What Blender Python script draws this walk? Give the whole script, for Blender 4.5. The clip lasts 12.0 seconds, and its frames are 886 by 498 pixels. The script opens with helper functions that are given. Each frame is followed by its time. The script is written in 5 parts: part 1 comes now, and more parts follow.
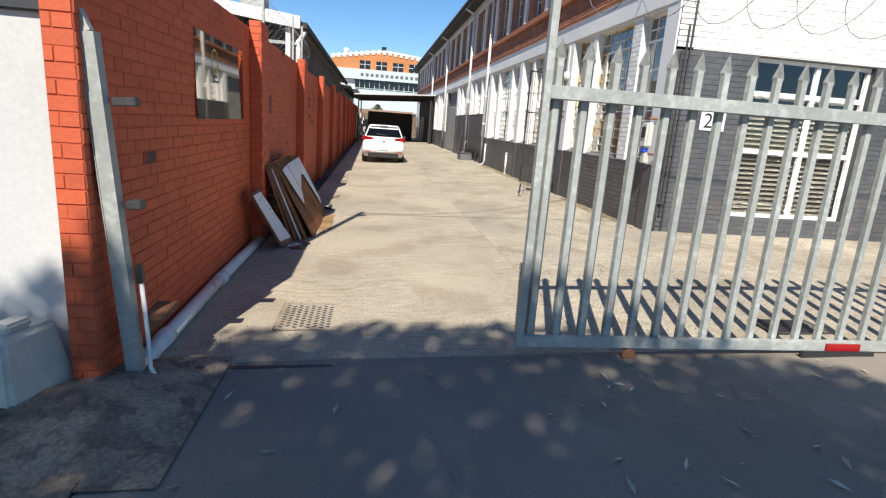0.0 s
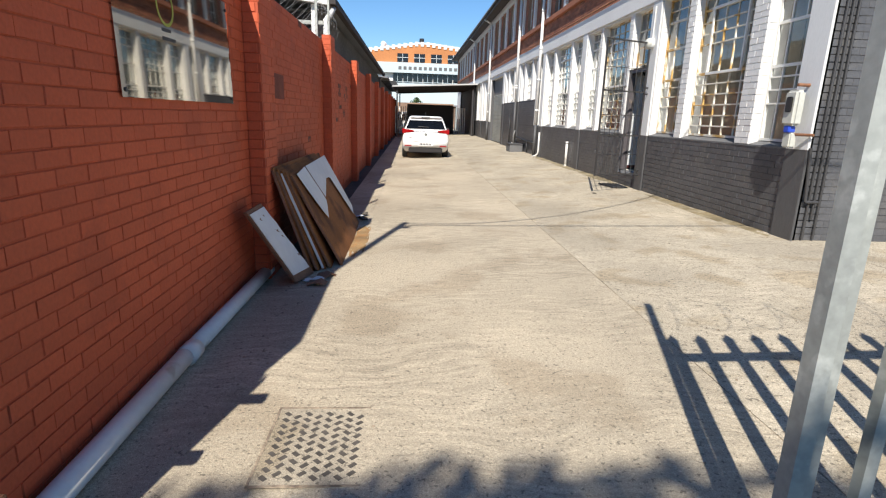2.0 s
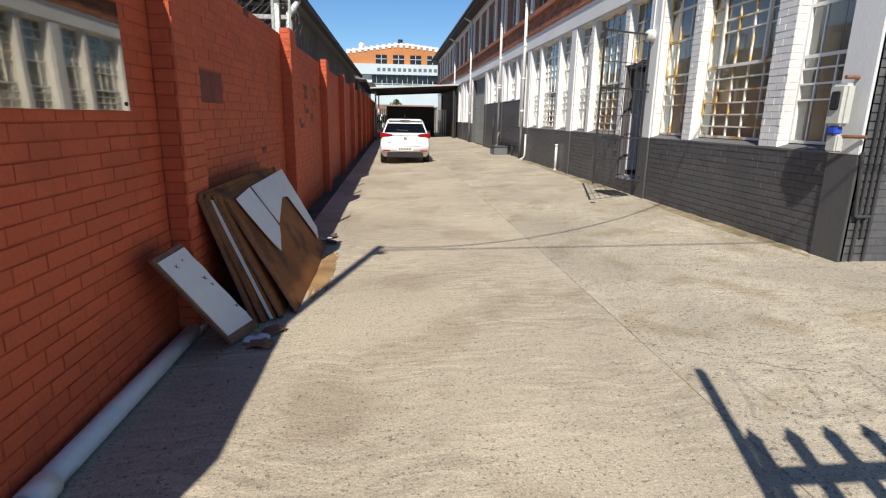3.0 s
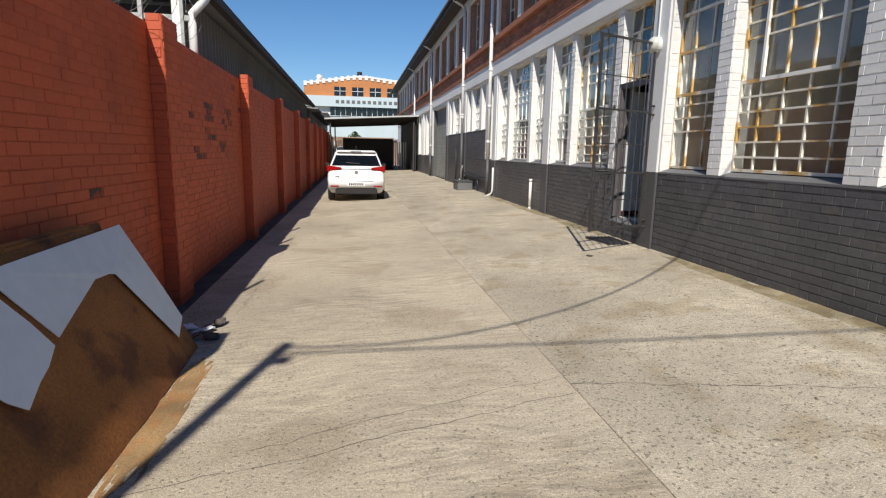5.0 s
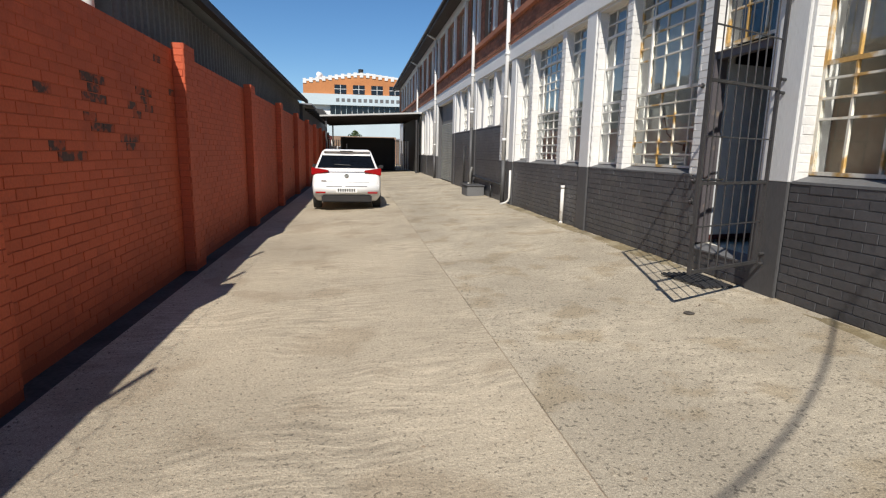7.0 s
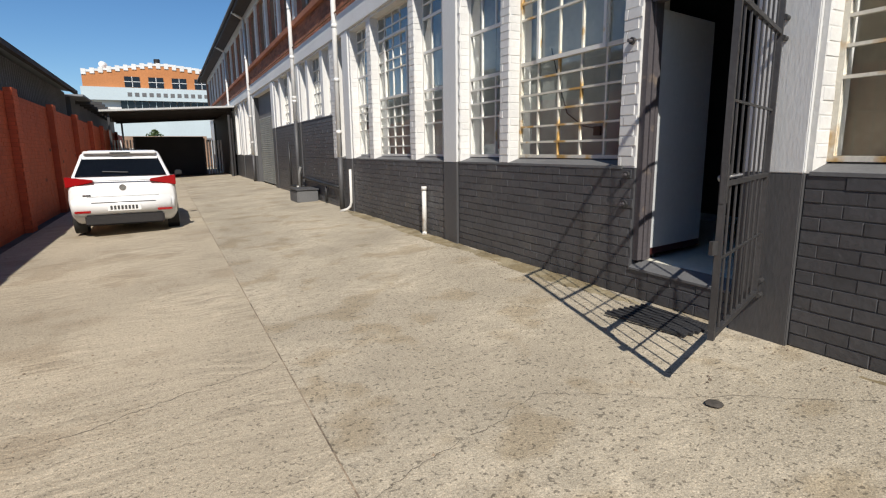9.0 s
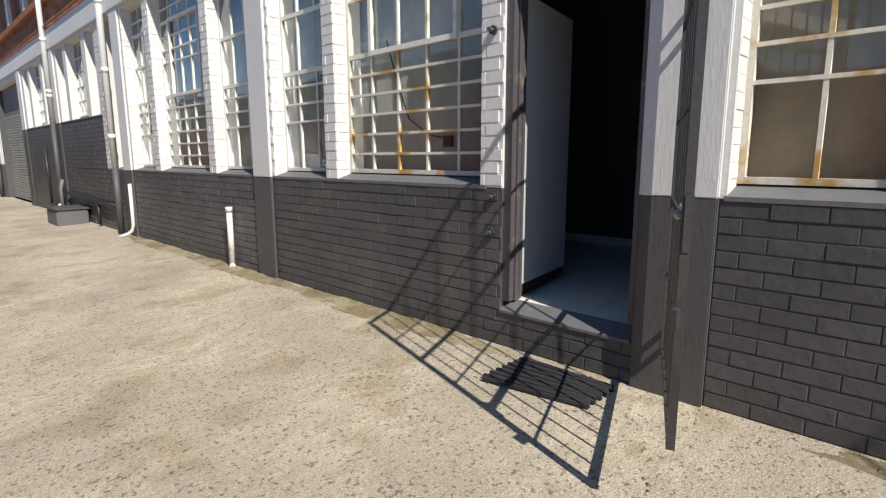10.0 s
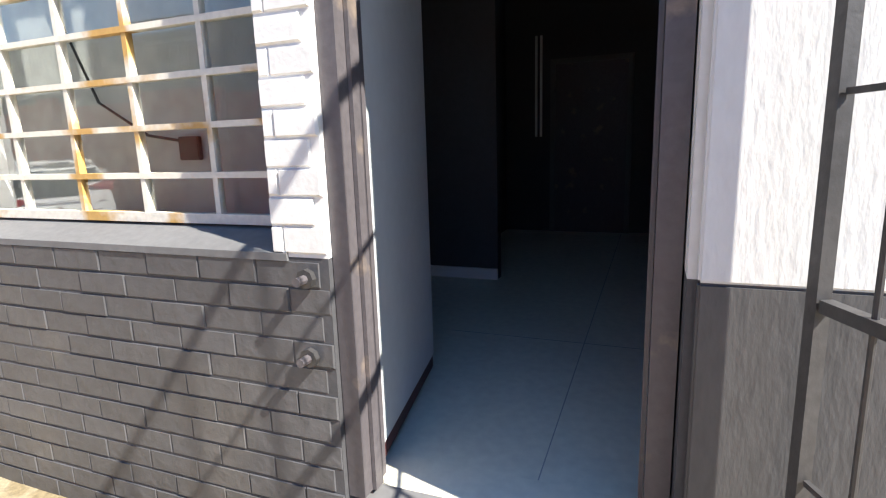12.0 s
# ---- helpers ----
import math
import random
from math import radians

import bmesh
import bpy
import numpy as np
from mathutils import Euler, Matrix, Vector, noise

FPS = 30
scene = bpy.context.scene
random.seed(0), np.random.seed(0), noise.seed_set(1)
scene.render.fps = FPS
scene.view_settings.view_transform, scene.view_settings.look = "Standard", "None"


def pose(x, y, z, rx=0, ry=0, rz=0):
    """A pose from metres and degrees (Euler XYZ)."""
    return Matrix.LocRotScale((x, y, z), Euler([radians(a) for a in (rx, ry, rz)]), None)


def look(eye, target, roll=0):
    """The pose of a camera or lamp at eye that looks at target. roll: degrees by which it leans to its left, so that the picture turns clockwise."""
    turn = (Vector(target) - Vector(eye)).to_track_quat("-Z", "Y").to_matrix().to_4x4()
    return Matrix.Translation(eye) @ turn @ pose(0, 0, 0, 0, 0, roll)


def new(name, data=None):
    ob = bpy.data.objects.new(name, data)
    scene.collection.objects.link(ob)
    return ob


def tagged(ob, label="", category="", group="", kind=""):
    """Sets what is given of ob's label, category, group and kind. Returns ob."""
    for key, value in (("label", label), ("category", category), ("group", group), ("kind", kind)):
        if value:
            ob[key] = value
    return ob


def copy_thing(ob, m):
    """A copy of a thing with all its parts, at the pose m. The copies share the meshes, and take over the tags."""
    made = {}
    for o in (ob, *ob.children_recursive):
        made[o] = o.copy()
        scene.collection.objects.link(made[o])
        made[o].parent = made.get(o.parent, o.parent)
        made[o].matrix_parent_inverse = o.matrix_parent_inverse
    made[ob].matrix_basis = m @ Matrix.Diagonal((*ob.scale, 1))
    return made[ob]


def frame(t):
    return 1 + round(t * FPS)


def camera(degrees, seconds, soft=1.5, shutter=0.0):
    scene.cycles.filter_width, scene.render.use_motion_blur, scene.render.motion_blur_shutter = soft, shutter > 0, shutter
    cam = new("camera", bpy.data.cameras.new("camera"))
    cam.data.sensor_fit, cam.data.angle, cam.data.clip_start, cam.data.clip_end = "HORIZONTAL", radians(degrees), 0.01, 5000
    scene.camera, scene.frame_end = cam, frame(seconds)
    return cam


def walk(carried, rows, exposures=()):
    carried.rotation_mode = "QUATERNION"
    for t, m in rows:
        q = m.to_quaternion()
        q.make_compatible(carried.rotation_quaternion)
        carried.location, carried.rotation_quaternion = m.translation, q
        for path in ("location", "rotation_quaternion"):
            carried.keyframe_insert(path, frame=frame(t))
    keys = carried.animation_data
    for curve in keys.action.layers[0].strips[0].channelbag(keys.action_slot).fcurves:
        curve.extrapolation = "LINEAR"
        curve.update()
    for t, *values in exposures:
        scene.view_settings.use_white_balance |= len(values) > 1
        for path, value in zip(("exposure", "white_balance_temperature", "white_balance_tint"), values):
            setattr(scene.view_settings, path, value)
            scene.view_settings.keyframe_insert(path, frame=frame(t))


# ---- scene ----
cam = camera(79.4, 12.0, soft=1.2)
PATH = [
    (0, (-0.068, -0.032, 1.58), (0.211, 1.896, 1.128), 4.2),
    (0.5, (-0.026, 0.42, 1.538), (0.24, 2.347, 1.074), 3.4),
    (1, (-0.059, 0.956, 1.476), (0.171, 2.889, 1.017), 3.3),
    (1.5, (-0.103, 1.536, 1.428), (0.103, 3.471, 0.966), 2.9),
    (2, (-0.13, 2.181, 1.433), (-0.004, 4.117, 0.949), 1.9),
    (2.5, (-0.116, 2.802, 1.449), (0.021, 4.734, 0.951), 1.4),
    (3, (-0.036, 3.403, 1.467), (0.15, 5.336, 0.989), 1.0),
    (3.5, (0.037, 4.021, 1.41), (0.257, 5.98, 1.075), 1.4),
    (3.7, (0.088, 4.253, 1.408), (0.326, 6.213, 1.087), 1.4),
    (5.5, (0.433, 6.524, 1.399), (0.765, 8.461, 1.03), 1.1),
    (6, (0.515, 7.237, 1.376), (0.826, 9.178, 1.007), 1.5),
    (6.5, (0.598, 7.865, 1.374), (0.917, 9.805, 1.008), 1.4),
    (6.7, (0.631, 8.139, 1.387), (0.937, 10.082, 1.029), 1.3),
    (8.3, (0.908, 10.238, 1.339), (1.511, 12.104, 0.948), -0.1),
    (8.5, (0.956, 10.491, 1.356), (1.668, 12.32, 0.971), 0.3),
    (9, (1.147, 11.04, 1.343), (2.038, 12.793, 0.976), -0.7),
    (9.5, (1.416, 11.616, 1.363), (2.535, 13.242, 1.04), -0.0),
    (10, (1.747, 12.121, 1.376), (3.168, 13.486, 1.038), -0.1),
    (10.5, (2.125, 12.549, 1.427), (3.688, 13.747, 1.077), -1.2),
    (11, (2.506, 12.947, 1.448), (4.216, 13.924, 1.098), -1.1),
    (11.5, (2.869, 13.31, 1.457), (4.706, 14.015, 1.098), -1.6),
    (12, (3.357, 13.485, 1.488), (5.184, 14.203, 1.105), -1.8),
]
walk(cam, [(t, look(eye, target, roll)) for t, eye, target, roll in PATH], exposures=[(0.0, 0.52), (1.5, 0.6), (3.0, 0.3), (6.0, 0.14), (9.0, 0.06), (10.0, 0.25), (10.5, 0.5), (11.0, 0.85), (11.5, 1.35), (12.0, 1.6)])

# ---- world and sun ----
SUN = Vector((-0.275, -0.93, 1.0)).normalized()
world = bpy.data.worlds.new("world")
scene.world = world
world.use_nodes = True
wn = world.node_tree
sky = wn.nodes.new("ShaderNodeTexSky")
sky.sky_type, sky.sun_disc = "NISHITA", False
sky.sun_elevation, sky.sun_rotation = math.asin(SUN.z), math.atan2(SUN.x, SUN.y)
sky.altitude, sky.air_density, sky.dust_density, sky.ozone_density = 300, 1.0, 0.0, 6.0
hue = wn.nodes.new("ShaderNodeHueSaturation")
hue.inputs["Saturation"].default_value = 1.13
wn.links.new(sky.outputs[0], hue.inputs["Color"])
wn.links.new(hue.outputs[0], wn.nodes["Background"].inputs[0])
wn.nodes["Background"].inputs[1].default_value = 0.095
sun = new("sun", bpy.data.lights.new("sun", "SUN"))
sun.data.energy, sun.data.angle, sun.data.color = 5.0, radians(0.53), (1.0, 0.945, 0.865)
sun.matrix_world = look(SUN * 60, (0, 0, 0))


# ---- materials ----
def mat(name, col, rough=0.8, var=0.25, big=0.6, fine=30.0, bump=0.3, metal=0.0, patch=None, patch_at=0.62, patch_scale=2.0, rand=0.0, island=0.0, stretch=(1, 1, 1), spec=0.5, dist=0.004, streak=None, pits=None):
    """A surface with broad and fine variation, relief and, if given, patches of a second colour."""
    m = bpy.data.materials.new(name)
    m.use_nodes = True
    n, l = m.node_tree.nodes, m.node_tree.links
    b = n["Principled BSDF"]
    b.inputs["Roughness"].default_value, b.inputs["Metallic"].default_value = rough, metal
    b.inputs["Specular IOR Level"].default_value = spec
    geo = n.new("ShaderNodeNewGeometry")
    mp = n.new("ShaderNodeMapping")
    mp.inputs["Scale"].default_value = stretch
    l.new(geo.outputs["Position"], mp.inputs["Vector"])

    def tex(scale, detail=5.0):
        t = n.new("ShaderNodeTexNoise")
        t.inputs["Scale"].default_value, t.inputs["Detail"].default_value = scale, detail
        l.new(mp.outputs[0], t.inputs["Vector"])
        return t

    def ranged(src, lo, hi, a, c):
        r = n.new("ShaderNodeMapRange")
        r.inputs[1].default_value, r.inputs[2].default_value, r.inputs[3].default_value, r.inputs[4].default_value = lo, hi, a, c
        l.new(src, r.inputs[0])
        return r.outputs[0]

    def times(a, c):
        q = n.new("ShaderNodeMath")
        q.operation = "MULTIPLY"
        l.new(a, q.inputs[0])
        l.new(c, q.inputs[1])
        return q.outputs[0]

    tb, tf = tex(big), tex(fine)
    value = times(ranged(tb.outputs[0], 0.3, 0.7, 1 - var, 1 + var), ranged(tf.outputs[0], 0.3, 0.7, 1 - var * 0.8, 1 + var * 0.8))
    if rand:
        oi = n.new("ShaderNodeObjectInfo")
        value = times(value, ranged(oi.outputs["Random"], 0, 1, 1 - rand, 1 + rand))
    if island:
        value = times(value, ranged(geo.outputs["Random Per Island"], 0, 1, 1 - island, 1 + island))
    height = tf.outputs[0]
    if streak:
        sm = n.new("ShaderNodeMapping")
        sm.inputs["Scale"].default_value, sm.inputs["Rotation"].default_value = streak[:3], (0, 0, radians(streak[3]))
        wob = n.new("ShaderNodeVectorMath")
        wob.operation = "MULTIPLY_ADD"
        wob.inputs[1].default_value = (0.6, 0.6, 0.6)
        tw = tex(1.1, 2.0)
        l.new(tw.outputs[1], wob.inputs[0])
        l.new(geo.outputs["Position"], wob.inputs[2])
        l.new(wob.outputs[0], sm.inputs["Vector"])
        ts = n.new("ShaderNodeTexNoise")
        ts.inputs["Scale"].default_value, ts.inputs["Detail"].default_value = 1.0, 4.0
        l.new(sm.outputs[0], ts.inputs["Vector"])
        tm = tex(0.7, 3.0)
        mask = ranged(tm.outputs[0], 0.38, 0.62, 0.15, 1.0)
        ctr = n.new("ShaderNodeMath")
        ctr.operation = "MULTIPLY_ADD"
        l.new(times(ranged(ts.outputs[0], 0.3, 0.7, -1, 1), mask), ctr.inputs[0])
        ctr.inputs[1].default_value, ctr.inputs[2].default_value = streak[4] * 1.3, 1.0
        value = times(value, ctr.outputs[0])
        add = n.new("ShaderNodeMath")
        add.operation = "ADD"
        l.new(height, add.inputs[0])
        l.new(times(ts.outputs[0], mask), add.inputs[1])
        height = add.outputs[0]
    if pits:
        tv = tex(pits[0], 2.0)
        value = times(value, ranged(tv.outputs[0], pits[1], pits[1] + 0.05, 1.0, pits[2]))
        tg = tex(pits[0] * 2.3, 1.0)
        value = times(value, ranged(tg.outputs[0], 0.6, 0.68, 1.0, 1.22))
        ts2 = tex(pits[0] * 4.5, 2.0)
        value = times(value, ranged(ts2.outputs[0], 0.35, 0.65, 0.72, 1.24))
    rgb = n.new("ShaderNodeVectorMath")
    rgb.operation = "SCALE"
    if patch:
        mx = n.new("ShaderNodeMix")
        mx.data_type = "RGBA"
        mx.inputs[6].default_value, mx.inputs[7].default_value = (*col, 1), (*patch, 1)
        tp = tex(patch_scale, 8.0)
        l.new(ranged(tp.outputs[0], patch_at - 0.04, patch_at + 0.04, 0, 1), mx.inputs[0])
        l.new(mx.outputs[2], rgb.inputs[0])
    else:
        rgb.inputs[0].default_value = col
    l.new(value, rgb.inputs["Scale"])
    l.new(rgb.outputs[0], b.inputs["Base Color"])
    if bump:
        bp = n.new("ShaderNodeBump")
        bp.inputs["Strength"].default_value, bp.inputs["Distance"].default_value = bump, dist
        l.new(height, bp.inputs["Height"])
        l.new(bp.outputs[0], b.inputs["Normal"])
    return m


M_CONC = mat("concrete", (0.41, 0.35, 0.256), 0.9, 0.16, 0.5, 60, 1.0, patch=(0.35, 0.29, 0.205), patch_at=0.58, patch_scale=1.1, dist=0.007, streak=(3.2, 24, 1, 14, 0.2), pits=(48, 0.62, 0.5))
M_CONC2 = mat("worn_concrete", (0.405, 0.35, 0.26), 0.9, 0.2, 0.7, 75, 1.0, patch=(0.345, 0.285, 0.195), patch_at=0.58, patch_scale=1.8, dist=0.006, streak=(6, 16, 1, 8, 0.14), pits=(40, 0.6, 0.48))
M_ASPH = mat("asphalt", (0.235, 0.2, 0.158), 0.85, 0.15, 0.5, 120, 0.6, patch=(0.265, 0.226, 0.178), patch_at=0.6, patch_scale=1.2)
M_DIRT = mat("dirt", (0.28, 0.22, 0.155), 0.95, 0.4, 2, 40, 1.0, patch=(0.17, 0.13, 0.095), patch_at=0.55, patch_scale=6, dist=0.015)
M_GRND = mat("ground", (0.2, 0.17, 0.12), 0.95, 0.3, 0.1, 4, 0.5)
M_GUT = mat("gutter", (0.07, 0.06, 0.05), 0.9, 0.35, 2, 25, 0.7)
M_ORANGE = mat("orange_paint", (0.54, 0.098, 0.034), 0.7, 0.1, 0.5, 45, 0.55, patch=(0.46, 0.083, 0.03), patch_at=0.6, patch_scale=2, rand=0.07, island=0.07)
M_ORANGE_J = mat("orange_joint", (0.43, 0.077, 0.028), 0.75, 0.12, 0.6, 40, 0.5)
M_SCUFF = mat("scuffed_paint", (0.36, 0.07, 0.03), 0.85, 0.2, 3, 30, 0.5, patch=(0.09, 0.05, 0.04), patch_at=0.5, patch_scale=9)
M_DARK = mat("charcoal_paint", (0.08, 0.08, 0.084), 0.45, 0.16, 0.7, 22, 1.0, rand=0.1, island=0.1, dist=0.005, patch=(0.095, 0.092, 0.09), patch_at=0.6, patch_scale=2)
M_DARK_J = mat("charcoal_joint", (0.066, 0.066, 0.07), 0.7, 0.15, 1, 40, 0.5)
M_WHITE = mat("white_paint", (0.7, 0.69, 0.66), 0.7, 0.05, 0.8, 30, 0.5, rand=0.04, island=0.04, patch=(0.66, 0.64, 0.6), patch_at=0.66, patch_scale=3)
M_ROUGHW = mat("rough_white_plaster", (0.68, 0.68, 0.66), 0.75, 0.05, 1, 60, 0.35, stretch=(1, 1, 0.3), dist=0.006)
M_ROUGHD = mat("rough_charcoal_plaster", (0.082, 0.081, 0.082), 0.55, 0.14, 1, 60, 0.4, stretch=(1, 1, 0.3), dist=0.006)
M_RED = mat("red_brick", (0.33, 0.12, 0.06), 0.85, 0.2, 1.2, 40, 0.5, island=0.3, rand=0.2)
M_MORTAR = mat("mortar", (0.3, 0.2, 0.14), 0.9, 0.2, 1, 40, 0.4)
M_SILLGREY = mat("grey_sill", (0.13, 0.13, 0.13), 0.7, 0.12, 1.2, 30, 0.4)
M_STEELW = mat("cream_steel_paint", (0.74, 0.72, 0.66), 0.5, 0.08, 1, 40, 0.3, patch=(0.6, 0.45, 0.22), patch_at=0.68, patch_scale=5)
M_RUST = mat("rusted_cream_paint", (0.68, 0.64, 0.54), 0.6, 0.1, 1, 40, 0.4, patch=(0.5, 0.3, 0.09), patch_at=0.55, patch_scale=3.2)
M_GALV = mat("galvanised_steel", (0.37, 0.38, 0.345), 0.55, 0.14, 1.5, 30, 0.2, metal=0.15, patch=(0.45, 0.46, 0.42), patch_at=0.6, patch_scale=12)
M_IRON = mat("dark_iron", (0.06, 0.058, 0.058), 0.5, 0.2, 2, 40, 0.3, metal=0.3)
M_RUSTY = mat("rusty_iron", (0.22, 0.1, 0.05), 0.85, 0.3, 3, 40, 0.5)
M_FRAME = mat("grey_brown_steel", (0.1, 0.09, 0.095), 0.5, 0.15, 1, 40, 0.3, patch=(0.2, 0.16, 0.13), patch_at=0.66, patch_scale=6)
M_PVC = mat("white_pvc", (0.74, 0.72, 0.67), 0.45, 0.06, 1, 20, 0.1, patch=(0.5, 0.45, 0.38), patch_at=0.66, patch_scale=5)
M_CHIP = mat("chipboard", (0.25, 0.088, 0.018), 0.85, 0.3, 2, 60, 0.5, patch=(0.14, 0.046, 0.012), patch_at=0.58, patch_scale=3)
M_LAM = mat("white_laminate", (0.66, 0.68, 0.7), 0.4, 0.05, 1, 10, 0.1)
M_EDGE = mat("board_edge", (0.2, 0.1, 0.06), 0.85, 0.3, 4, 60, 0.4)
M_GREYSHEET = mat("grey_cladding", (0.17, 0.165, 0.155), 0.65, 0.15, 0.7, 20, 0.2)
M_FASCIA = mat("dark_eave", (0.04, 0.032, 0.03), 0.7, 0.2, 1, 20, 0.2)
M_ROOF = mat("roof_sheet", (0.25, 0.26, 0.28), 0.5, 0.15, 0.5, 10, 0.1, metal=0.2)
M_SHEET = mat("canopy_sheet", (0.5, 0.5, 0.48), 0.5, 0.12, 0.5, 10, 0.1)
M_DARKRED = mat("gap_shadow_red", (0.07, 0.015, 0.013), 0.6, 0.2, 2, 30, 0.3)
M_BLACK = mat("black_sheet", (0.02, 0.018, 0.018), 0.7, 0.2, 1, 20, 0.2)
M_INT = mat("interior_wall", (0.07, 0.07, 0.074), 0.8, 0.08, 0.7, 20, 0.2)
M_INTF = mat("interior_floor", (0.82, 0.79, 0.66), 0.35, 0.08, 0.7, 20, 0.1)
M_DOOR = mat("pale_door", (0.6, 0.62, 0.62), 0.45, 0.04, 0.7, 20, 0.1)
M_BOARD = mat("grey_board", (0.4, 0.42, 0.4), 0.8, 0.12, 1.5, 15, 0.2)
M_BLIND = mat("tan_blind", (0.34, 0.29, 0.215), 0.8, 0.12, 1.5, 15, 0.2)
M_LOUVRE = mat("beige_slat", (0.12, 0.108, 0.085), 0.6, 0.06, 1, 20, 0.1)
M_CARW = mat("white_car_paint", (0.8, 0.8, 0.79), 0.2, 0.01, 0.5, 5, 0.0)
M_TYRE = mat("rubber", (0.02, 0.02, 0.02), 0.8, 0.2, 3, 60, 0.3)
M_TINT = mat("tinted_glass", (0.01, 0.012, 0.015), 0.05, 0.02, 1, 5, 0.0)
M_TAIL = mat("red_lens", (0.32, 0.008, 0.01), 0.15, 0.05, 1, 5, 0.0)
M_CHROME = mat("chrome", (0.7, 0.7, 0.7), 0.15, 0.03, 1, 10, 0.0, metal=1.0)
M_PLASTIC = mat("black_plastic", (0.025, 0.025, 0.025), 0.5, 0.1, 2, 40, 0.1)
M_BLUE = mat("blue_plastic", (0.03, 0.08, 0.5), 0.4, 0.05, 2, 40, 0.1)
M_SIGN = mat("sign_white", (0.8, 0.8, 0.78), 0.5, 0.03, 1, 10, 0.0)
M_INK = mat("black_ink", (0.015, 0.015, 0.015), 0.6, 0.05, 1, 10, 0.0)
M_FARBRICK = mat("far_orange_brick", (0.5, 0.2, 0.07), 0.85, 0.12, 0.3, 6, 0.2)
M_FARBLUE = mat("pale_blue_band", (0.5, 0.58, 0.6), 0.7, 0.05, 0.3, 6, 0.1)
M_LEAF = mat("leaf", (0.07, 0.11, 0.035), 0.6, 0.25, 1, 10, 0.1, island=0.3)
M_DRYLEAF = mat("dry_leaf", (0.4, 0.36, 0.27), 0.8, 0.25, 1, 10, 0.1, island=0.4)
M_BARK = mat("bark", (0.16, 0.12, 0.09), 0.9, 0.3, 3, 30, 0.8, stretch=(1, 1, 0.3))
M_POLY = mat("white_moulded_plastic", (0.5, 0.5, 0.44), 0.5, 0.08, 1, 20, 0.2, patch=(0.45, 0.43, 0.36), patch_at=0.62, patch_scale=4)
M_MAT = mat("rubber_mat", (0.03, 0.03, 0.032), 0.75, 0.2, 3, 40, 0.3)
M_RAZOR = mat("razor_wire", (0.22, 0.22, 0.22), 0.55, 0.1, 2, 40, 0.0, metal=0.4)
M_CABLE = mat("black_cable", (0.03, 0.03, 0.03), 0.6, 0.1, 2, 40, 0.0)
M_MIRROR = mat("mirror_sheet", (0.4, 0.37, 0.31), 0.03, 0.03, 1.5, 6, 0.02, metal=1.0)
M_LIME = mat("lime_paint", (0.4, 0.42, 0.05), 0.5, 0.05, 1, 10, 0.0)
M_GLASS = bpy.data.materials.new("glass")
M_GLASS.use_nodes = True
gb = M_GLASS.node_tree.nodes["Principled BSDF"]
gb.inputs["Base Color"].default_value = (0.93, 0.96, 0.96, 1)
gb.inputs["Roughness"].default_value, gb.inputs["Transmission Weight"].default_value, gb.inputs["IOR"].default_value = 0.02, 1.0, 1.5


# ---- mesh helpers ----
def bx(bm, x0, x1, y0, y1, z0, z1, m=None):
    r = bmesh.ops.create_cube(bm, size=1.0)["verts"]
    t = Matrix.Translation(((x0 + x1) / 2, (y0 + y1) / 2, (z0 + z1) / 2)) @ Matrix.Diagonal((abs(x1 - x0), abs(y1 - y0), abs(z1 - z0), 1))
    bmesh.ops.transform(bm, matrix=(m @ t) if m else t, verts=r)
    return r


def rod(bm, p, q, r, n=8, r2=None):
    p, q = Vector(p), Vector(q)
    d = q - p
    v = bmesh.ops.create_cone(bm, cap_ends=True, segments=n, radius1=r, radius2=r if r2 is None else r2, depth=d.length)["verts"]
    bmesh.ops.transform(bm, matrix=Matrix.Translation((p + q) / 2) @ d.to_track_quat("Z", "Y").to_matrix().to_4x4(), verts=v)


def bar(bm, p, q, w, d, up=(0, 0, 1)):
    """A bar of section w by d from p to q."""
    p, q = Vector(p), Vector(q)
    z = (q - p).normalized()
    x = Vector(up).cross(z)
    x = x.normalized() if x.length > 1e-4 else Vector((1, 0, 0))
    y = z.cross(x)
    m = Matrix((x, y, z)).transposed().to_4x4()
    m.translation = (p + q) / 2
    bx(bm, -w / 2, w / 2, -d / 2, d / 2, -(q - p).length / 2, (q - p).length / 2, m)


def finish(name, bm, material, smooth=False):
    me = bpy.data.meshes.new(name)
    bm.to_mesh(me)
    bm.free()
    me.materials.append(material)
    if smooth:
        for f in me.polygons:
            f.use_smooth = True
    return new(name, me)


def thing(name, label, category, at=(0, 0, 0), group="", kind=""):
    ob = new(name)
    ob.location = at
    ob.empty_display_size = 0.1
    return tagged(ob, label, category, group, kind)


def part(name, bm, material, parent, label="", smooth=False):
    """Links a bmesh, in the parent's space, as one mesh under it."""
    ob = finish(name, bm, material, smooth)
    ob.parent = parent
    if label:
        ob["label"] = label
    return ob


def boxes(*rows):
    bm = bmesh.new()
    for r in rows:
        bx(bm, *r)
    return bm


def rods(*rows, n=8):
    bm = bmesh.new()
    for p, q, r in rows:
        rod(bm, p, q, r, n)
    return bm


def bevelled(bm, w, seg=2):
    bmesh.ops.bevel(bm, geom=list(bm.edges), offset=w, segments=seg, affect="EDGES", clamp_overlap=True)
    return bm


